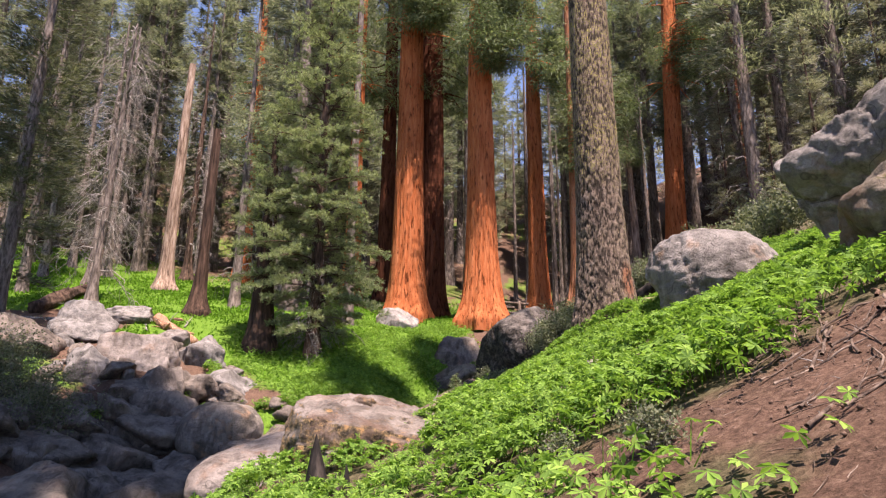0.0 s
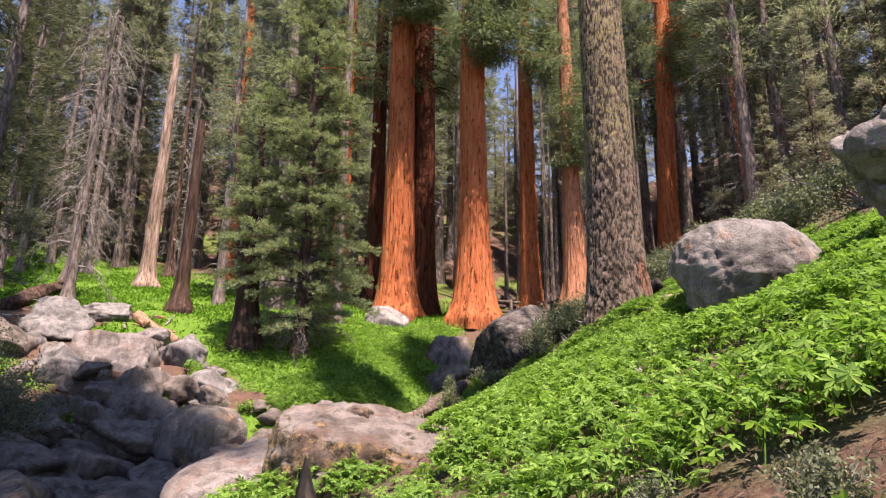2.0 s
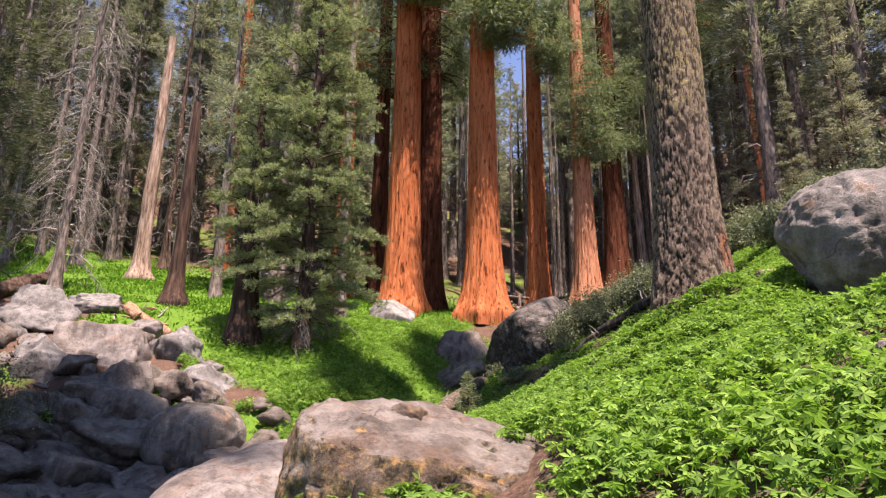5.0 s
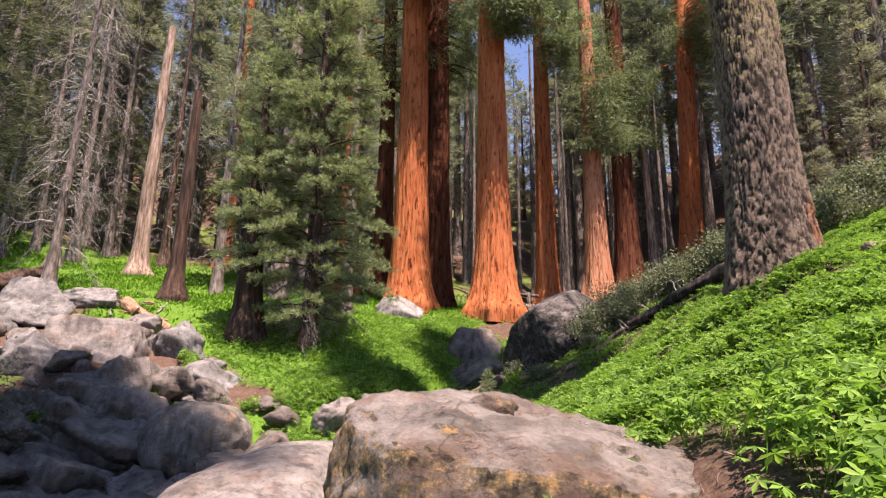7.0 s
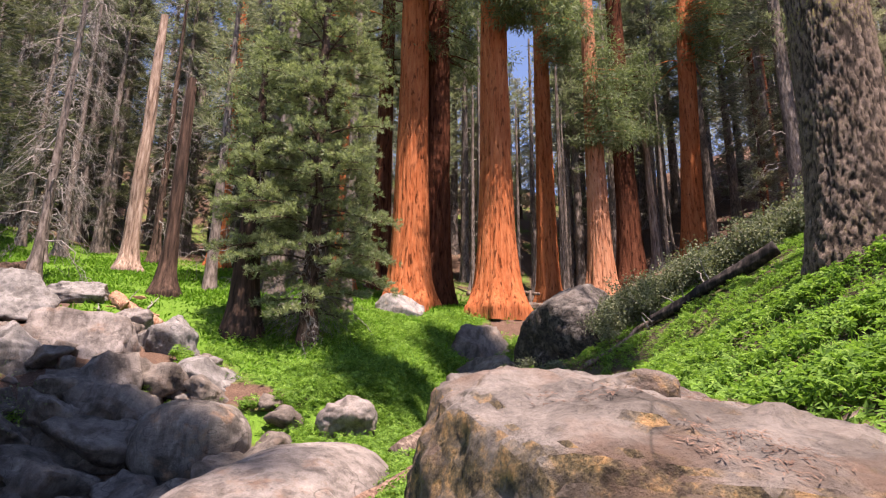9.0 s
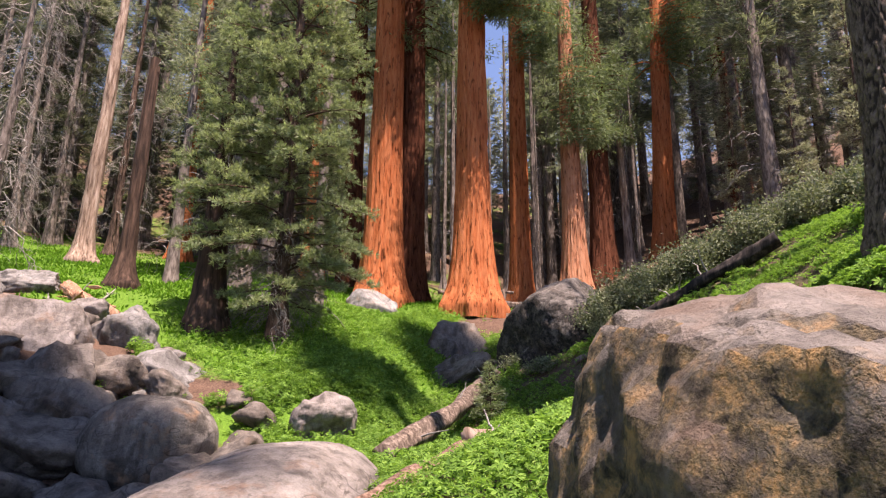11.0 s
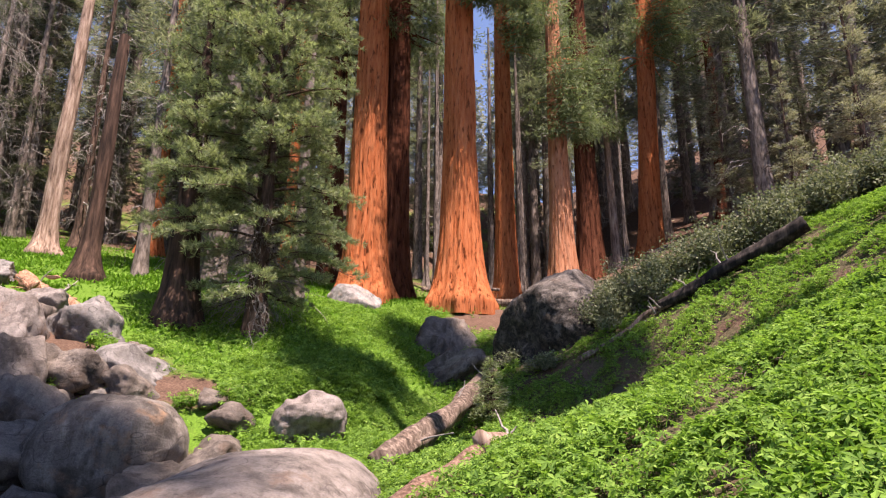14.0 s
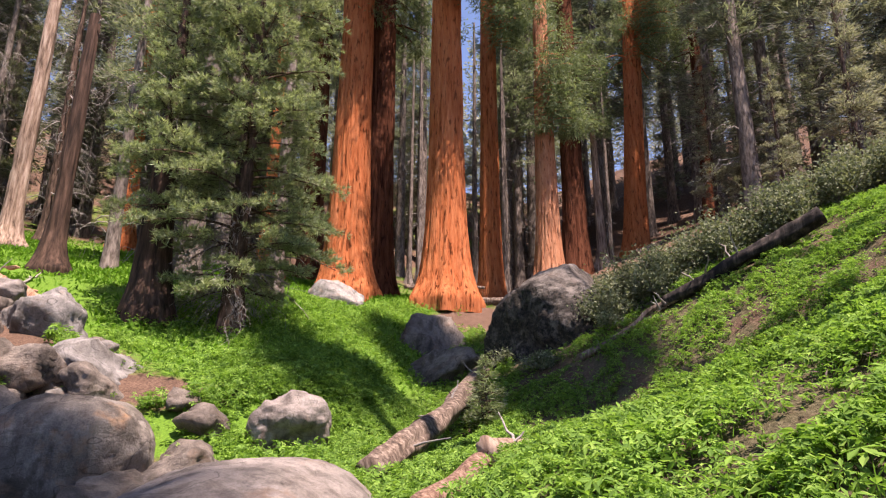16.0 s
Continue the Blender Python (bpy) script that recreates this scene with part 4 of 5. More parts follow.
# bare snags at the meadow's edge
def snag(at, H, r, bark, seed, label, lean=(0, 0), limbs=8, reach=1.2, name="dead_tree", twigs=3, thick=0.03, top=0.5, hang=0.5):
    rng = np.random.default_rng(seed)
    t = root(name, (at[0], at[1], lz(*at)), label, "dead tree", "dead trees")
    V, F = trunk_arrays(H, lambda h: r * (1 - top * np.clip(h / H, 0, 1)) + 0.5 * r * np.exp(-h / 0.7), rng, 40, 110, 0.2, 9, 0.45, 4, lean, 0.2)
    bole = part("trunk", np_mesh("trunk", V, F, bark), t)
    L, W = dead_limbs(rng, 1.8, H * 0.98, reach, limbs, thick, twigs, hang, r)
    L[:, :2] += np.array(lean) * L[:, 2:3]
    part("dead_branch", np_mesh("dead_branch", L, W, DEAD_TWIG), bole, "bare grey twigs", kind="stuff")
    return t


snag(on(-25.4, 40.0), 17.4, 0.52, SNAG_WOOD, 31, "broken pale trunk stripped of its bark", (0.01, 0), 6, 0.9)
snag(on(-18.5, 32.5), 11, 0.42, CHAR_BROWN, 32, "charred dead trunk with a pale split", (0.012, 0), 8, 0.9)
snag(on(-23.1, 30.0), 17, 0.26, GREY_BARK, 33, "thin dead tree hung with grey twigs", (0.02, 0), 60, 2.6, twigs=9, thick=0.03, top=0.8, hang=0.95)
snag(on(-29.5, 38.0), 20, 0.3, GREY_BARK, 34, "thin dead tree hung with grey twigs", (0.0, 0), 64, 2.8, twigs=9, thick=0.032, top=0.8, hang=0.95)
snag(on(-33.0, 44.0), 22, 0.35, GREY_BARK, 35, "grey dead tree with drooping twigs", (0.0, 0), 64, 3.0, twigs=9, thick=0.034, top=0.8, hang=0.9)
snag(on(-28.0, 47.0), 24, 0.35, BROWN_BARK, 36, "grey dead tree with drooping twigs", (0.0, 0), 80, 2.6, twigs=7, thick=0.034, top=0.8, hang=0.6)
snag(on(9.1, 56.5), 15, 0.42, SNAG_WOOD, 37, "leaning bare grey trunk", (-0.02, 0), 6, 1.0)

slim = snag((0, 0), 24, 0.27, GREY_BARK, 38, "slender grey dead trunk in the forest", (0.004, 0), 26, 1.1, twigs=3, thick=0.025, top=0.7, hang=0.7)
rng = np.random.default_rng(39)
for x, y in ((-10.2, 57), (-6.0, 60), (-5.1, 56.5), (-1.9, 63), (-0.6, 60), (1.9, 60), (2.7, 65), (5.2, 62), (8.4, 61), (10.8, 60), (-15.8, 56), (-17.5, 53), (-19.6, 50), (-22.6, 54), (11.6, 66), (-27.5, 56)):
    copy_thing(slim, Matrix.Translation((x, y, lz(x, y) - 0.1)) @ Matrix.Rotation(rng.uniform(0, 6.28), 4, "Z") @ Matrix.Scale(rng.uniform(0.7, 1.25), 4))
for child in list(slim.children_recursive):
    bpy.data.objects.remove(child)
bpy.data.objects.remove(slim)

# ---- the forest behind ----
kinds = [
    conifer((0, 0), 40, 9, 4.0, 51, GREY_BARK, FOREST_LEAF, "tall dark green conifer in the forest", 0.48, 130, 0.5, 0.052, 21, 24, place=False, fan_of=9),
    conifer((0, 0), 46, 15, 3.8, 52, GREY_BARK, FOREST_LEAF, "tall dark green conifer in the forest", 0.5, 130, 0.5, 0.052, 21, 24, place=False, fan_of=9),
    conifer((0, 0), 34, 4, 4.0, 53, GREY_BARK, GREY_LEAF, "grey-green conifer in the forest", 0.4, 130, 0.48, 0.05, 21, 16, place=False, fan_of=9),
    conifer((0, 0), 38, 2.2, 3.7, 57, GREY_BARK, SHADE_LEAF, "shade-dark conifer with branches down to the ground", 0.42, 150, 0.44, 0.05, 21, 6, place=False, fan_of=9),
    conifer((0, 0), 20, 1.2, 3.2, 54, BROWN_BARK, HAZE_LEAF, "small grey-green conifer in the forest", 0.26, 100, 0.4, 0.06, 20, 0, place=False, fan_of=8),
    conifer((0, 0), 36, 17, 2.6, 58, GREY_BARK, GREY_LEAF, "grey conifer with a thicket of dead lower twigs", 0.36, 80, 0.46, 0.065, 20, 90, place=False, fan_of=7),
]


def stand(k, x, y, scale=1.0, turn=0.0):
    return copy_thing(kinds[k], Matrix.Translation((x, y, lz(x, y) - 0.15)) @ Matrix.Rotation(turn, 4, "Z") @ Matrix.Scale(scale, 4))


rng = np.random.default_rng(12)
taken = [(-8.7, 42.2), (-6.75, 45.2), (-3.45, 41), (0.35, 56), (3.75, 50.5), (6.9, 56), (13.3, 62), (19.6, 60.5), (-12.3, 50.5), (-14, 46.5), (-25.2, 51), (9.1, 56.5)]


def scatter(count, x0, x1, y0, y1, pick, gap, lo=0.85, hi=1.25):
    tries = 0
    while count > 0 and tries < 4000:
        tries += 1
        x, y = rng.uniform(x0, x1), rng.uniform(y0, y1)
        if min(math.hypot(x - a, y - b) for a, b in taken) < gap:
            continue
        # a gap in the trees shows the sky
        if abs(x + 2.4) < 0.034 * y and y > 50:
            continue
        taken.append((x, y))
        stand(pick[int(rng.integers(len(pick)))], x, y, rng.uniform(lo, hi), rng.uniform(0, 6.28))
        count -= 1


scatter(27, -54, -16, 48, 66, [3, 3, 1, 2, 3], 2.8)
scatter(7, -60, -18, 66, 84, [0, 1, 2], 4.5)
scatter(20, 4, 38, 66, 84, [0, 1, 1], 3.2, 1.0, 1.35)
scatter(12, 1, 45, 80, 96, [0, 1, 1], 3.5, 1.1, 1.45)
scatter(9, -22, -4, 66, 92, [0, 1, 1], 3.2, 1.0, 1.4)
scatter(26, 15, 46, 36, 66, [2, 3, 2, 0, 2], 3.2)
scatter(14, -30, 30, 62, 100, [4, 4, 4, 2], 3.0, 0.7, 1.1)
for k, x, y, s in ((1, -7.2, 67, 1.0), (0, -10.8, 63, 1.0), (2, -14.2, 69, 1.0), (0, -18.0, 62, 0.95), (1, 3.6, 70, 1.0), (0, 7.6, 67, 1.0), (1, 10.8, 73, 1.0), (2, 5.6, 78, 1.1), (2, -5.6, 82, 1.1), (0, -9.2, 77, 1.1), (1, -21, 57, 1.0)):
    taken.append((x, y))
    stand(k, x, y, s, 2.1 * x)
for x, y, s in ((-4, 92, 1.05), (-1, 98, 1.2), (1.5, 88, 0.9), (-6, 84, 0.9), (-2.2, 110, 1.4)):
    stand(4, x, y, s, x)
scatter(9, -60, -44, 36, 50, [4, 2, 0], 2.6, 0.55, 0.95)
scatter(26, 13, 44, 36, 64, [4], 1.6, 0.45, 0.8)
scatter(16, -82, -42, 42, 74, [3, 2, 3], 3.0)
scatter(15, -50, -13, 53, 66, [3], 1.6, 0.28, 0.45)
# unseen trees added beside the way, to shade the rock pit and the gully
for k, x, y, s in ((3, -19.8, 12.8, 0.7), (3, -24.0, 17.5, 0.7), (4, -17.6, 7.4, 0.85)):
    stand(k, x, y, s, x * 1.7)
for k, (x, y, high, low, wide) in enumerate(((4.0, -6.9, 84, 60, 5.0), (-0.4, -7.0, 76, 48, 4.6), (-3.9, -6.4, 74, 46, 4.8), (-12.6, 7.4, 62, 44, 4.4))):
    conifer(on(x, y), high, low, wide, 155 + 9 * k, BROWN_BARK, FOREST_LEAF, "unseen very tall conifer added behind the path to cast shade", 0.7, 120, 0.65, 0.12, 26, 0, fan_of=8)
for k, (x, y, high, low, wide) in enumerate(((7.4, 10.6, 45, 32, 1.7), (9.3, 11.7, 69, 50, 3.9))):
    conifer(on(x, y), high, low, wide, 195 + 9 * k, GREY_BARK, FOREST_LEAF, "unseen slender conifer added up the slope to cast shade", 0.3, 80 + 120 * k, 0.45, 0.07, 24, 0, fan_of=8)
for x, y, s in ((-30, 52, 1.0), (-34, 49, 0.95), (-26.5, 55, 1.05), (-38, 52, 1.0), (-23, 58, 1.1), (-31.5, 57, 1.1), (-41, 47, 0.9), (-20.5, 52, 0.9), (-36, 44, 0.85)):
    stand(5, x, y, s, 3.3 * x)
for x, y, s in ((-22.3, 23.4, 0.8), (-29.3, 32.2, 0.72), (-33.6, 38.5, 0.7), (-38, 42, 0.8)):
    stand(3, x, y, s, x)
for ob in kinds:
    for child in list(ob.children_recursive):
        bpy.data.objects.remove(child)
    bpy.data.objects.remove(ob)


# woods on the hill behind, too many to count
n = 560
x, y = rng.uniform(-125, 125, n), rng.uniform(96, 205, n)
H = rng.uniform(22, 36, n)
H = np.where(np.abs(x + 3.0) < 0.024 * y, 7.0, H)
per = 250
q = np.repeat(np.arange(n), per)
u = rng.uniform(0.05, 1, len(q)) ** 0.9
az = rng.uniform(0, 6.28, len(q))
out = np.stack([np.cos(az), np.sin(az), rng.normal(-0.05, 0.35, len(q))], 1)
reach = (1 - u) * H[q] * 0.13 + 0.3
P = np.stack([x[q], y[q], land(x, y)[q] + u * H[q]], 1) + out * (reach * rng.uniform(0.3, 1.0, len(q)))[:, None]
d = unit(out + rng.normal(0, 0.5, out.shape)) * rng.uniform(0.7, 1.5, len(q))[:, None]
w = unit(np.cross(d, rng.normal(0, 1.0, (len(q), 3)) + np.array([0, 0, 1.0]))) * rng.uniform(0.13, 0.3, len(q))[:, None]
tagged(new("far_woods", np_mesh("far_woods", *slivers(P, d, w), HAZE_LEAF, False)), "dense conifer woods on the hill behind", "woods", kind="stuff")


# ---- shrubs ----
def shrub_arrays(rng, size, count, leaf=0.05):
    n = 26
    az = rng.uniform(0, 6.28, n)
    el = rng.uniform(0.25, 1.4, n)
    tips = np.stack([np.cos(az) * np.cos(el), np.sin(az) * np.cos(el), np.sin(el)], 1) * rng.uniform(0.7, 1.05, n)[:, None] * np.array(size)
    stems = tubes(np.zeros((n, 3)) + rng.normal(0, 0.05, (n, 3)) * size[2], tips, rng.normal(-0.05, 0.05, n) * size[2], np.full(n, 0.018 * min(1.0, size[2])), np.full(n, 0.005 * min(1.0, size[2])), rng, 4, 4, 0.03)
    q = rng.integers(0, n, count)
    s = rng.uniform(0.35, 1.05, count)
    P = tips[q] * s[:, None] + rng.normal(0, 0.14, (count, 3)) * np.array(size) * np.array([1, 1, 0.8])
    P[:, 2] = np.abs(P[:, 2])
    d = unit(rng.normal(0, 1, (count, 3)) + np.array([0, 0, 0.5])) * (leaf * rng.uniform(0.7, 1.4, count))[:, None]
    w = unit(np.cross(d, rng.normal(0, 1, (count, 3)))) * (leaf * 0.28 * rng.uniform(0.8, 1.3, count))[:, None]
    return stems, blades(P, d, w, 0.1)


def shrub(at, size, count, seed, label, leaf=0.06, group="", sink=0.0):
    rng = np.random.default_rng(seed)
    t = root("shrub", (at[0], at[1], lz(at[0], at[1]) - sink), label, "shrub", group)
    stems, leaves = shrub_arrays(rng, size, count, leaf)
    part("stem", np_mesh("stem", *stems, DEAD_TWIG), t, kind="stuff")
    part("foliage", np_mesh("foliage", *leaves, SHRUB_LEAF, False), t)
    return t


hedge = "shrubs along the fallen log"
for k in range(19):
    f = k / 18
    x, y = 0.5 + 8.4 * f, 24.9 - 2.3 * f + 0.35 * math.sin(k * 2.1)
    shrub((x, y), (1.05, 1.0, 1.15 + 0.2 * math.sin(1.7 * k)), 4200, 300 + k, "dense grey-green shrub with small leaves", 0.085, hedge)
for k, (x, y, s) in enumerate(((7.2, 15.5, 1.4), (8.4, 14.2, 1.3), (6.4, 17.5, 1.2), (9.5, 17, 1.5), (5.4, 19.0, 1.0), (11, 20, 1.5))):
    shrub((x, y), (1.3 * s, 1.2 * s, 1.0 * s), 4200, 330 + k, "spreading grey-green shrub on the slope", 0.085, "shrubs on the slope")
shrub((0.5, 3.1), (0.19, 0.17, 0.2), 1500, 338, "small grey-green shrub on bare soil", 0.02)
shrub((0.12, 3.75), (0.13, 0.12, 0.14), 800, 339, "small grey-green shrub on bare soil", 0.018)
shrub((-14.4, 17.0), (1.9, 1.6, 2.5), 8000, 340, "grey-green shrub beside the rock pile", 0.07)
shrub((-15.8, 17.4), (1.9, 1.6, 2.3), 7000, 341, "grey-green shrub beside the rock pile", 0.07)
for k, (x, y) in enumerate(((-2.0, 27.0), (-1.4, 25.0), (0.2, 24.6))):
    shrub((x, y), (0.6, 0.6, 0.5), 1500, 350 + k, "low shrub at the foot of a dark boulder", 0.07)


# ---- fallen wood ----
def log_thing(a, b, r0, r1, mat, seed, label, name="fallen_log", sink=0.3, wob=0.03, limbs=0, lift=(0, 0)):
    rng = np.random.default_rng(seed)
    n = 60 if r0 > 0.06 else 16
    s = np.linspace(0, 1, n)
    A = np.array([a[0], a[1], lz(*a) + r0 * (1 - sink) + lift[0]])
    B = np.array([b[0], b[1], lz(*b) + r1 * (1 - sink) + lift[1]])
    path = A[None] * (1 - s)[:, None] + B[None] * s[:, None]
    path += np.stack([vnoise(np.stack([s * 4, s * 0 + seed, s * 0 + k], 1), seed) for k in range(3)], 1) * wob * np.linalg.norm(B - A) * 0.3
    sides = 24 if r0 > 0.06 else 8
    path = np.concatenate([path[:1] - 0.01 * (path[1] - path[0]), path])
    s = np.concatenate([[0.0], s])
    n += 1
    radii = (r0 * (1 - s) + r1 * s)
    radii[0] = 0.01
    V, F = tube(path, radii * (1 + 0.1 * vnoise(np.stack([s * 9, s * 0, s * 0 + seed], 1), seed)), sides)
    ang = np.tile(np.arange(sides) / sides * 2 * np.pi, n)
    ln = np.repeat(s * np.linalg.norm(B - A), sides)
    c = np.repeat(path, sides, 0)
    k = 1 + 0.2 * fbm(np.stack([np.cos(ang) * 2.2, np.sin(ang) * 2.2, ln * 0.9], 1) + seed, 4, seed, 0.6) - 0.16 * np.clip(1 - np.abs(vnoise(np.stack([np.cos(ang) * 3.0, np.sin(ang) * 3.0, ln * 0.35], 1) + seed, seed + 2)) / 0.12, 0, 1)
    V[:len(c)] = c + (V[:len(c)] - c) * k[:, None]
    t = root(name, A, label, "log")
    bole = part("trunk", np_mesh("trunk", V - A, F, mat), t)
    if limbs:
        q = rng.uniform(0.1, 0.95, limbs)
        P = A[None] * (1 - q)[:, None] + B[None] * q[:, None] - A
        d = rng.normal(0, 1, (limbs, 3))
        d[:, 2] = np.abs(d[:, 2]) * 0.5
        E = P + unit(d) * (rng.uniform(0.3, 1.0, limbs) * min(1.0, r0 * 7))[:, None]
        stub = min(0.03, r0 * 0.45)
        part("branch", np_mesh("branch", *tubes(P, E, np.zeros(limbs), np.full(limbs, stub), np.full(limbs, stub * 0.35), rng, 4, 5, 0.03), DEAD_TWIG), bole, "broken grey branch stubs", kind="stuff")
    return t


log_thing((1.15, 23.3), (3.95, 21.5), 0.13, 0.19, CHAR, 3, "dark charred fallen log lying up the slope", limbs=9, wob=0.06, lift=(0.12, 0.3))
log_thing((-0.6, 24.1), (1.5, 23.15), 0.09, 0.06, LOG_WOOD, 13, "grey broken branch below a charred log", "fallen_branch", sink=-0.6, wob=0.1, limbs=9)
log_thing((-5.0, 18.7), (-2.7, 27.0), 0.23, 0.26, LOG_WOOD, 4, "weathered fallen log in the gully", sink=0.3, limbs=6, wob=0.02)
log_thing((-5.0, 14.2), (-3.5, 17.7), 0.16, 0.13, ROTTEN_WOOD, 5, "half-buried rotten reddish log across the herbs", sink=0.1, wob=0.02)
log_thing((-3.45, 17.6), (-2.7, 18.5), 0.17, 0.08, SNAG_WOOD, 6, "short pale broken branch", sink=-0.3, limbs=3)
split_log = log_thing((-14.7, 25.8), (-18.2, 28.5), 0.2, 0.28, RED_WOOD, 7, "split reddish log with long splinters beside boulders", sink=0.2, limbs=5)
rng = np.random.default_rng(71)
for k in range(16):
    f = rng.uniform(0.2, 1.05)
    A = np.array([-3.5 * f, 2.7 * f, 1.3 * f + 0.15]) + rng.normal(0, 0.16, 3)
    d = np.array([-0.7, 0.5, 0.25]) + rng.normal(0, 0.35, 3)
    L = rng.uniform(0.6, 1.7)
    P = A + (np.linspace(0, 1, 6) - 0.3)[:, None] * unit(d) * L + rng.normal(0, 0.015, (6, 3))
    r = rng.uniform(0.035, 0.1) * np.array([0.15, 0.8, 1.0, 0.9, 0.6, 0.08])
    V, F = tube(P, r, 5)
    part("splinter", np_mesh("splinter", V, F, RED_WOOD, False), split_log)
log_thing((-19.5, 28.5), (-23.5, 26.0), 0.12, 0.08, DEAD_TWIG, 8, "thin grey fallen branch", limbs=5)
log_thing((-26.5, 33.5), (-24.0, 27.5), 0.4, 0.35, BROWN_BARK, 9, "dark fallen log at the meadow's edge", limbs=4)

rng = np.random.default_rng(44)
for k in range(26):
    x, y = rng.uniform(0.9, 1.75), rng.uniform(2.5, 3.5)
    a, L, r = rng.normal(0.6, 0.5), rng.uniform(0.25, 0.7), rng.uniform(0.004, 0.01)
    log_thing((x, y), (x + L * math.cos(a), y + L * math.sin(a)), r, r * 0.5, LOG_WOOD, 60 + k, "dry grey stick on bare soil", "stick", sink=-0.3, wob=0.14, limbs=2)
rng = np.random.default_rng(46)
for k in range(18):
    x, y = rng.uniform(1.05, 1.9), rng.uniform(2.9, 4.1)
    a, L, r = rng.normal(0.95, 0.35), rng.uniform(0.25, 0.8), rng.uniform(0.004, 0.012)
    log_thing((x, y), (x + L * math.cos(a), y + L * math.sin(a)), r, r * 0.5, LOG_WOOD if k % 3 else ROTTEN_WOOD, 160 + k, "weathered root lying along bare soil", "dead_root", sink=0.1, wob=0.12)
for k, (a, b, r) in enumerate((((-19.0, 26.2), (-21.0, 27.2), 0.05), ((-20.5, 25.0), (-22.6, 26.4), 0.045), ((-16.0, 26.8), (-17.6, 28.0), 0.05), ((-15.6, 27.4), (-18.0, 27.4), 0.04), ((-17.2, 26.0), (-18.8, 28.4), 0.045), ((-21.5, 24.2), (-19.6, 24.9), 0.035), ((-16.8, 28.6), (-17.9, 31.0), 0.04))):
    log_thing(a, b, r, r * 0.5, RED_WOOD if k % 2 else DEAD_TWIG, 80 + k, "broken dry branch at the meadow's edge", "fallen_branch", sink=-1.0, wob=0.1, limbs=5)

for k, (a, b, r) in enumerate((((-1.5, 50.0), (2.2, 52.5), 0.28), ((0.5, 60.5), (5.0, 61.5), 0.3), ((-6.0, 54.0), (-2.0, 57.0), 0.25), ((-11.5, 55.0), (-9.0, 60.0), 0.25), ((-2.5, 64.0), (3.0, 63.0), 0.3), ((9.5, 50.0), (12.5, 53.0), 0.25))):
    log_thing(a, b, r, r * 0.7, LOG_WOOD, 120 + k, "grey fallen log on the forest floor", sink=0.2, limbs=6)

log_thing((1.9, 11.55), (3.1, 12.3), 0.09, 0.04, SNAG_WOOD, 140, "pale broken branch lying below a pine", "fallen_branch", sink=-0.8, wob=0.1, limbs=4)
for k, (x, y, s) in enumerate(((0.52, 9.3, 0.16), (0.52, 6.2, 0.1), (2.1, 11.2, 0.16), (0.23, 6.1, 0.08), (1.11, 4.3, 0.1))):
    boulder((x, y, lz(x, y) + 0.1), (s * 1.6, s * 1.3, s), PINK_GRANITE if k % 2 else GRANITE, 460 + k, "small pale stone among green herbs", 50 * k, (8, 5), "stone", "stones on the herb slope", detail=3, facets=8)

# charred stake before the boulder
rng = np.random.default_rng(9)
base = lz(-2.02, 5.95)
stake = root("charred_stake", (-2.02, 5.95, lz(-2.02, 5.95)), "charred splintered stump spikes in green herbs", "stump")
for k, (dx, h, r) in enumerate(((0.0, 1.36 - base, 0.12), (0.18, 1.02 - base, 0.06), (0.27, 1.1 - base, 0.05))):
    V, F = trunk_arrays(h, lambda q: r * (1 - np.clip(q / h, 0, 1) ** 1.6 * 0.97), rng, 14, 22, 0.12, 8, 0.1, 3, (-0.06, 0), 0.1, 0.3)
    part("spike", np_mesh("spike", V + np.array([dx, 0.02 * k, 0]), F, CHAR), stake)


# ---- low plants ----
def palm_leaves(rng, C, size, leaflets=6, tilt=0.5):
    """Palmate leaves at centres C, leaflets spread like fingers."""
    n = len(C)
    up = unit(rng.normal(0, tilt, (n, 3)) + np.array([0, 0, 1.0]))
    t1 = unit(np.cross(up, rng.normal(0, 1, (n, 3))))
    t2 = np.cross(up, t1)
    q = np.repeat(np.arange(n), leaflets)
    a = np.tile(np.linspace(0, 2 * np.pi * (1 - 0.8 / leaflets), leaflets), n) + rng.normal(0, 0.1, len(q))
    d = t1[q] * np.cos(a)[:, None] + t2[q] * np.sin(a)[:, None] - up[q] * rng.uniform(0.0, 0.35, len(q))[:, None]
    L = size[q] * rng.uniform(0.8, 1.15, len(q))
    w = unit(np.cross(up[q], d)) * (L * 0.21)[:, None]
    return blades(C[q], d * L[:, None], w, 0.12, 0.6)


def spread(rng, n, x0, x1, y0, y1, keep):
    x, y = rng.uniform(x0, x1, n), rng.uniform(y0, y1, n)
    k = rng.uniform(0, 1, n) < keep(x, y)
    return x[k], y[k]


STONES = [(-2.28, 8.12, 0.85, 1.1), (3.0, 10.4, 1.0, 0.8), (3.95, 7.2, 1.0, 0.9), (3.12, 5.4, 0.6, 0.6), (-6.2, 15.2, 1.2, 2.3), (-6.9, 21.2, 0.8, 0.7), (1.35, 12.75, 0.6, 0.6), (-9.6, 19.6, 1.2, 1.0)]


def free(x, y):
    k = np.ones(len(x))
    f = np.clip((y - 14.2) / 3.5, 0, 1)
    k *= np.hypot(x - (-5.0 + 1.5 * f), y - (14.2 + 3.5 * f)) > 0.3
    k *= np.hypot(x + 3.1, y - 18.0) > 0.5
    for cx, cy, rx, ry in STONES:
        k *= ((x - cx) / rx) ** 2 + ((y - cy) / ry) ** 2 > 1
    return k


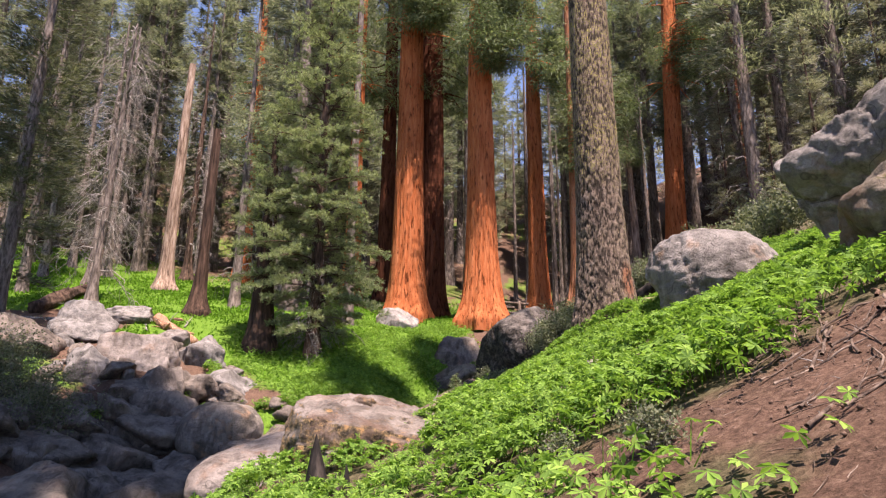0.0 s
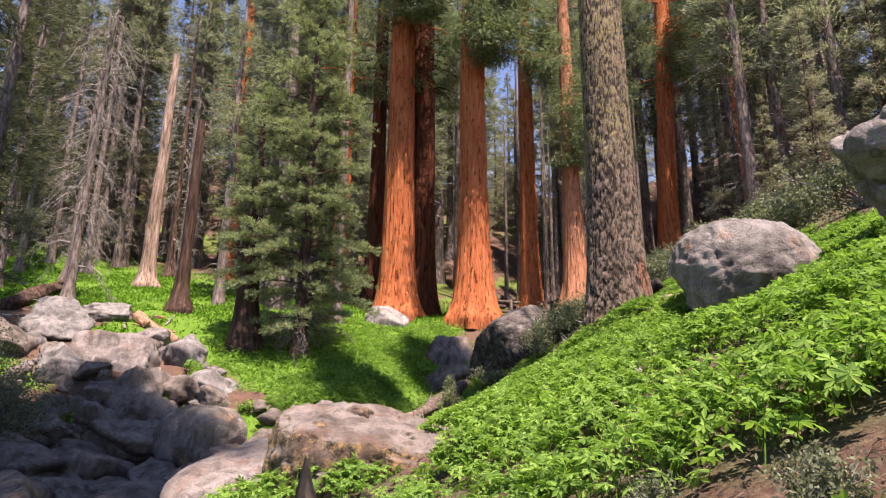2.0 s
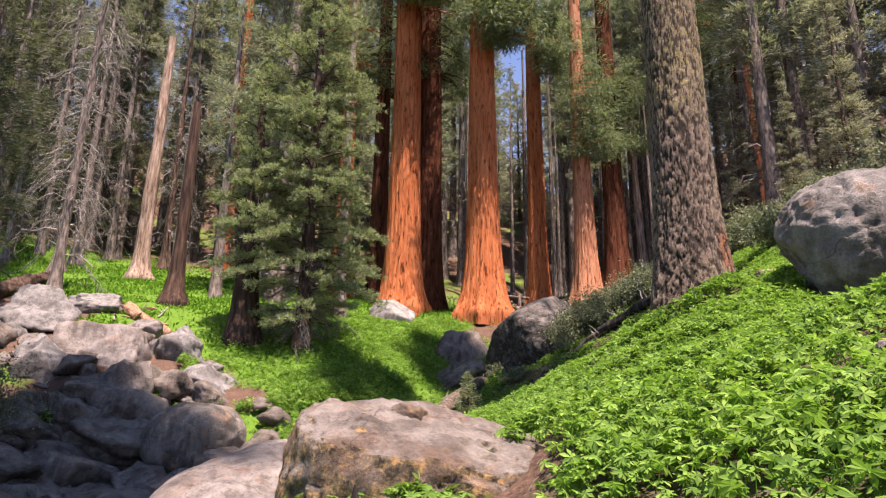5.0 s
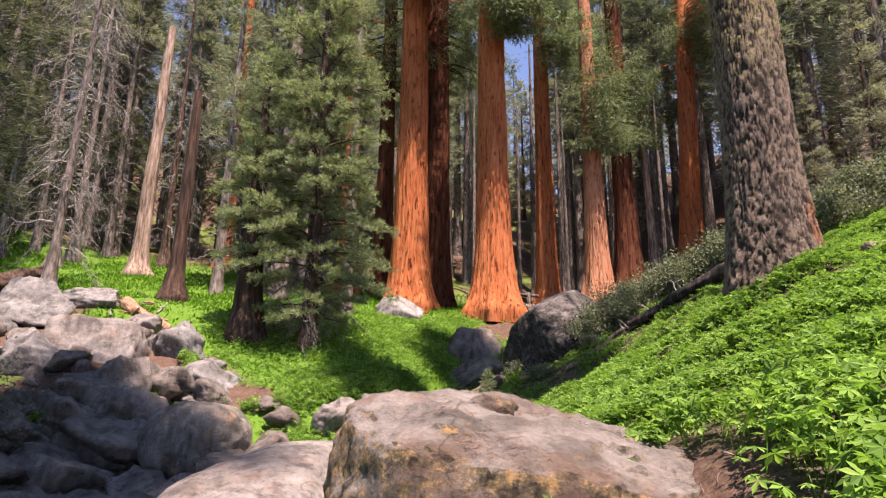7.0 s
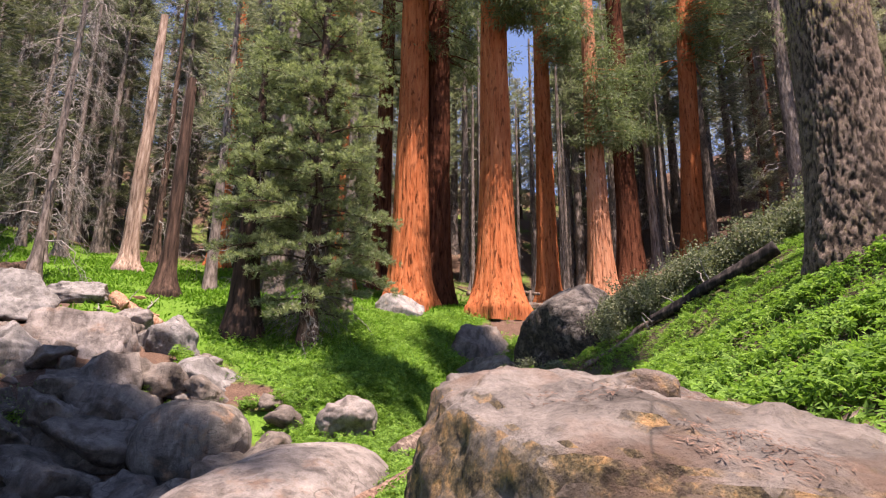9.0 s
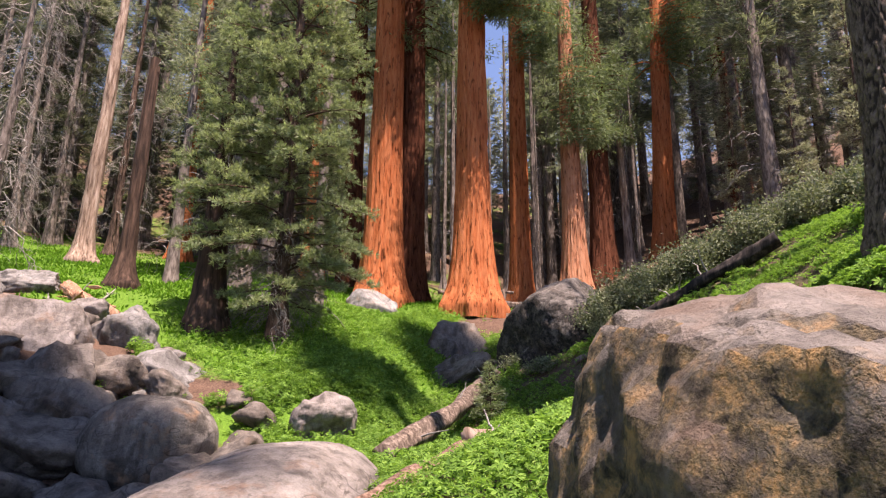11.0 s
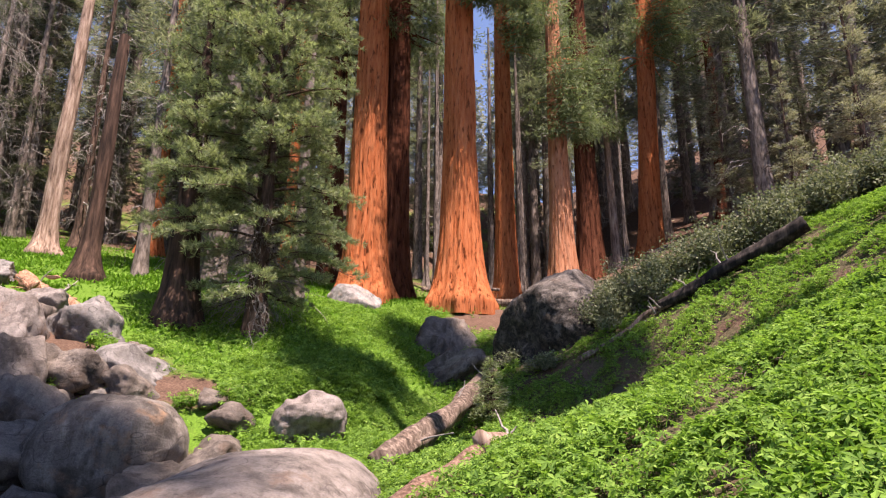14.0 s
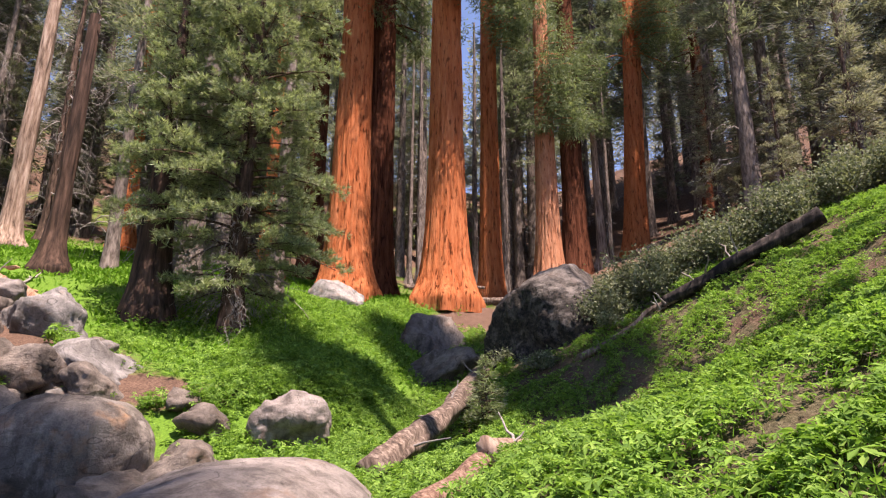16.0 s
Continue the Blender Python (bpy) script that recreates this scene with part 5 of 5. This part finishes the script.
def patchy(x, y, seed, size):
    return np.clip(0.78 + 1.35 * fbm(np.stack([x, y, 0 * x], 1) / size, 3, seed), 0.1, 1)


rng = np.random.default_rng(40)


def herbs(name, count, y0, y1, lo, hi, fingers, label):
    x, y = spread(rng, count, -8.5, 5.8, y0, y1, lambda x, y: np.clip((x + 8.5) / 3.7, 0, 1) * np.clip((y + 2.5) / 4.2, 0, 1) * cover(x, y) ** 2 * free(x, y) * np.clip(patchy(x, y, 61, 0.7), 0.2, 1) * np.clip((0.75 + (y + 3.0 * x + 14) / 6), 0, 1))
    lift = 0.04 + 0.22 * rng.uniform(0.05, 1, len(x)) ** 0.6 * (0.15 + 0.95 * patchy(x, y, 61, 0.7))
    C = np.stack([x, y, land(x, y) + lift], 1)
    V, F = palm_leaves(rng, C, rng.uniform(lo, hi, len(x)), fingers)
    tagged(new(name, np_mesh(name, V, F, HERB, False)), label, "herbs", kind="stuff")
    k = rng.uniform(0, 1, len(x)) < 0.15
    foot = np.stack([x[k] + rng.normal(0, 0.06, k.sum()), y[k] + rng.normal(0, 0.06, k.sum()), land(x[k], y[k]) - 0.01], 1)
    V, F = tubes(foot, C[k], rng.normal(0, 0.01, k.sum()), np.full(k.sum(), 0.0035), np.full(k.sum(), 0.002), rng, 1, 3)
    tagged(new("herb_stalks", np_mesh("herb_stalks", V, F, GRASS, False)), "thin green herb stalks", "herbs", kind="stuff")


herbs("herb_carpet", 118000, -2.5, 8.0, 0.034, 0.066, 7, "bright green palmate herbs carpeting the slope")
herbs("herb_carpet_middle", 86000, 8.0, 14.0, 0.036, 0.074, 6, "bright green palmate herbs on the middle slope")
herbs("herb_carpet_beyond", 100000, 14.0, 25.5, 0.042, 0.08, 5, "bright green herbs carpeting the upper slope")

# herbs on the far bank and in the gully
x, y = spread(rng, 74000, -14.0, -2.0, 4.0, 40, lambda x, y: np.clip((x + 14) / 2, 0, 1) * np.clip(np.maximum((y - 12) * 2, (-5.0 - x) / 2), 0, 1) * np.clip((y - 4) / 4, 0, 1) * cover(x, y) * free(x, y) * patchy(x, y, 71, 1.2))
C = np.stack([x, y, land(x, y) + rng.uniform(0.03, 0.3, len(x))], 1)
V, F = palm_leaves(rng, C, rng.uniform(0.055, 0.11, len(x)), 5)
tagged(new("bank_herbs", np_mesh("bank_herbs", V, F, HERB, False)), "green leafy herbs on the bank", "herbs", kind="stuff")

# meadow grass
x, y = spread(rng, 140000, -45, 2, 21, 56, lambda x, y: cover(x, y) ** 2 * patchy(x, y, 81, 1.6) * (x < -6.0 + 0.2 * (y - 20)))
n = len(x)
P = np.stack([x, y, land(x, y) - 0.02], 1)
d = unit(rng.normal(0, 0.8, (n, 3)) + np.array([0, 0, 0.7])) * rng.uniform(0.1, 0.3, n)[:, None]
d[:, 2] = np.abs(d[:, 2])
w = unit(np.cross(d, rng.normal(0, 1, (n, 3)))) * rng.uniform(0.025, 0.05, n)[:, None]
tagged(new("meadow_grass", np_mesh("meadow_grass", *blades(P, d, w, 0.15), GRASS, False)), "short bright green meadow grass", "grass", kind="stuff")

# needles, sticks and litter
x, y = spread(rng, 4200, -3, 4.5, 1.5, 9, lambda x, y: 0.15 + 0.85 * (1 - cover(x, y)))
n = len(x)
P = np.stack([x, y, land(x, y) + 0.012], 1)
d = rng.normal(0, 1, (n, 3))
d[:, 2] = 0
E = P + unit(d) * (rng.uniform(0.03, 0.12, n) * np.where(rng.uniform(0, 1, n) < 0.04, 5, 1))[:, None]
E[:, 2] = land(E[:, 0], E[:, 1]) + 0.02
tagged(new("twig_litter", np_mesh("twig_litter", *tubes(P, E, np.zeros(n), rng.uniform(0.0015, 0.0035, n), np.full(n, 0.001), rng, 3, 3, 0.03), LOG_WOOD)), "dry twigs and needles on bare soil", "litter", kind="stuff")

x, y = spread(rng, 26000, -3, 5, 1.8, 20, lambda x, y: free(x, y) * np.clip(1.2 * fbm(np.stack([x, y, 0 * x], 1) / 0.8 + 7, 3, 66) - 0.1, 0, 1))
n = len(x)
P = np.stack([x, y, land(x, y) + rng.uniform(0.02, 0.16, n)], 1)
d = unit(rng.normal(0, 1, (n, 3)) * np.array([1, 1, 0.35])) * rng.uniform(0.03, 0.1, n)[:, None]
w = unit(np.cross(d, rng.normal(0, 1, (n, 3)))) * rng.uniform(0.003, 0.01, n)[:, None]
tagged(new("dry_litter", np_mesh("dry_litter", *blades(P, d, w, 0.1), LOG_WOOD, False)), "dry brown stalks and leaves among the herbs", "litter", kind="stuff")

x, y = spread(rng, 5000, -0.4, 4.0, 1.2, 5.0, lambda x, y: 1 - cover(x, y))
n = len(x)
ball = np.array([[1, 0, 0], [0, 1, 0], [-1, 0, 0], [0, -1, 0], [0, 0, 1], [0, 0, -1.0]])
faces = np.array([[0, 1, 4], [1, 2, 4], [2, 3, 4], [3, 0, 4], [1, 0, 5], [2, 1, 5], [3, 2, 5], [0, 3, 5]])
size = 0.003 + 0.013 * rng.uniform(0, 1, n) ** 5
V = ball[None] * (size[:, None] * rng.uniform(0.6, 1.4, (n, 6)))[:, :, None] + np.stack([x, y, land(x, y) + 0.3 * size], 1)[:, None]
F = (faces[None] + 6 * np.arange(n)[:, None, None]).reshape(-1, 3)
tagged(new("soil_clods", np_mesh("soil_clods", V.reshape(-1, 3), F, CLOD)), "crumbly brown clods and grit on bare soil", "soil", kind="stuff")

# sapling in the gully
conifer(on(-2.95, 23.4), 1.6, 0.1, 0.62, 90, BROWN_BARK, FIR_LEAF, "small fir sapling in the gully", 0.03, 70, 0.13, 0.016, 16, 0, "fir_sapling", "")


# leafy tufts between the stones
def tuft(at, seed, spread_r=0.35, count=130, high=0.4):
    rng = np.random.default_rng(seed)
    a, r = rng.uniform(0, 6.28, count), spread_r * np.sqrt(rng.uniform(0, 1, count))
    C = np.stack([r * np.cos(a), r * np.sin(a), rng.uniform(0.05, high, count) * (1 - 0.6 * (r / spread_r) ** 2)], 1)
    t = root("leafy_plant", (at[0], at[1], lz(at[0], at[1]) + (at[2] if len(at) > 2 else 0)), "low green leafy plant between stones", "plant", "plants between the stones")
    part("foliage", np_mesh("foliage", *palm_leaves(rng, C, rng.uniform(0.06, 0.11, count), 5), HERB, False), t)
    n = 14
    part("stem", np_mesh("stem", *tubes(np.zeros((n, 3)), C[:n], np.zeros(n), np.full(n, 0.006), np.full(n, 0.003), rng, 2, 3), GRASS), t, kind="stuff")
    return t


for k, at in enumerate(((-12.4, 23.3, 0.2), (-12.0, 22.9, 0.1), (-11.9, 21.0, 0.2), (-8.6, 17.4, 0.1), (-8.2, 18.2, 0.1), (-9.2, 21.2, 0.0), (-8.7, 21.6, 0.0), (-8.2, 21.0, 0.0), (-5.2, 13.4, 0.0), (-13.6, 19.0, 0.3), (-10.6, 16.4, 0.2), (-5.5, 12.6, 0.0), (-9.0, 13.0, 0.0))):
    tuft(at, 700 + k)

# leafy bushes on the bank
rng = np.random.default_rng(83)
for k in range(46):
    x, y = rng.uniform(-9.6, -5.6), rng.uniform(21.2, 26.5)
    if math.hypot(x + 6.73, y - 21.0) < 1.0 or math.hypot(x + 10.0, y - 22.4) < 1.5:
        continue
    tuft((x, y), 760 + k, rng.uniform(0.35, 0.6), 150, rng.uniform(0.35, 0.6))
for k, (x, y) in enumerate(((-3.6, 20.2), (-3.3, 21.0), (-3.9, 19.6), (-2.6, 21.6), (-7.6, 14.2), (-5.4, 13.2), (-6.9, 13.0))):
    tuft((x, y), 820 + k, 0.3, 110, 0.4)

# fallen needles on the flat boulder
bpy.context.view_layer.update()
fm = flat_boulder.data
co = np.empty(len(fm.vertices) * 3)
fm.vertices.foreach_get("co", co)
nv = np.empty(len(fm.vertices) * 3)
fm.vertices.foreach_get("normal", nv)
W = np.array(flat_boulder.matrix_world)
co, nv = co.reshape(-1, 3) @ W[:3, :3].T + W[:3, 3], nv.reshape(-1, 3) @ W[:3, :3].T
rng = np.random.default_rng(17)
keep = np.where((nv[:, 2] > 0.85) & (np.abs(fbm(co * 1.1 + 3, 3, 4)) < 0.22))[0]
pick = rng.choice(keep, min(9000, 5 * len(keep)))
P = co[pick] + rng.normal(0, 0.012, (len(pick), 3)) * np.array([1, 1, 0]) + np.array([0, 0, 0.006])
d = rng.normal(0, 1, (len(pick), 3))
d -= nv[pick] * (d * nv[pick]).sum(1)[:, None]
d = unit(d) * rng.uniform(0.014, 0.04, len(pick))[:, None]
w = unit(np.cross(d, nv[pick])) * 0.0022
tagged(new("needle_litter", np_mesh("needle_litter", *blades(P, d, w), ROTTEN_WOOD, False)), "brown fallen needles on granite", "litter", kind="stuff")


# wooden rail fence behind the sequoias
fence = root("rail_fence", (-1.3, 51.0, lz(-1.3, 51.0)), "weathered grey wooden rail fence in the meadow", "fence")
fx, fy, fz = -1.3, 51.0, lz(-1.3, 51.0)
rng = np.random.default_rng(900)
for x, y in ((-1.3, 51.0), (-4.6, 50.2), (2.0, 53.4), (4.9, 54.6)):
    g = lz(x, y)
    post = np.array([[x - fx, y - fy, g - fz - 0.2], [x - fx, y - fy, g - fz + 0.5], [x - fx + 0.02, y - fy, g - fz + 1.25]])
    part("post", np_mesh("post", *tube(post, np.array([0.15, 0.14, 0.13]), 8), LOG_WOOD), fence)
for (xa, ya), (xb, yb) in (((-5.0, 50.1), (-0.6, 51.2)), ((1.7, 53.2), (5.4, 54.8))):
    for up in (1.05, 0.25):
        q = np.linspace(0, 1, 7)[:, None]
        rail = np.array([[xa - fx, ya - fy, lz(xa, ya) - fz + up]]) * (1 - q) + np.array([[xb - fx, yb - fy, lz(xb, yb) - fz + up]]) * q
        rail[:, 2] += rng.normal(0, 0.015, 7)
        part("rail", np_mesh("rail", *tube(rail, np.full(7, 0.11), 8), LOG_WOOD), fence)
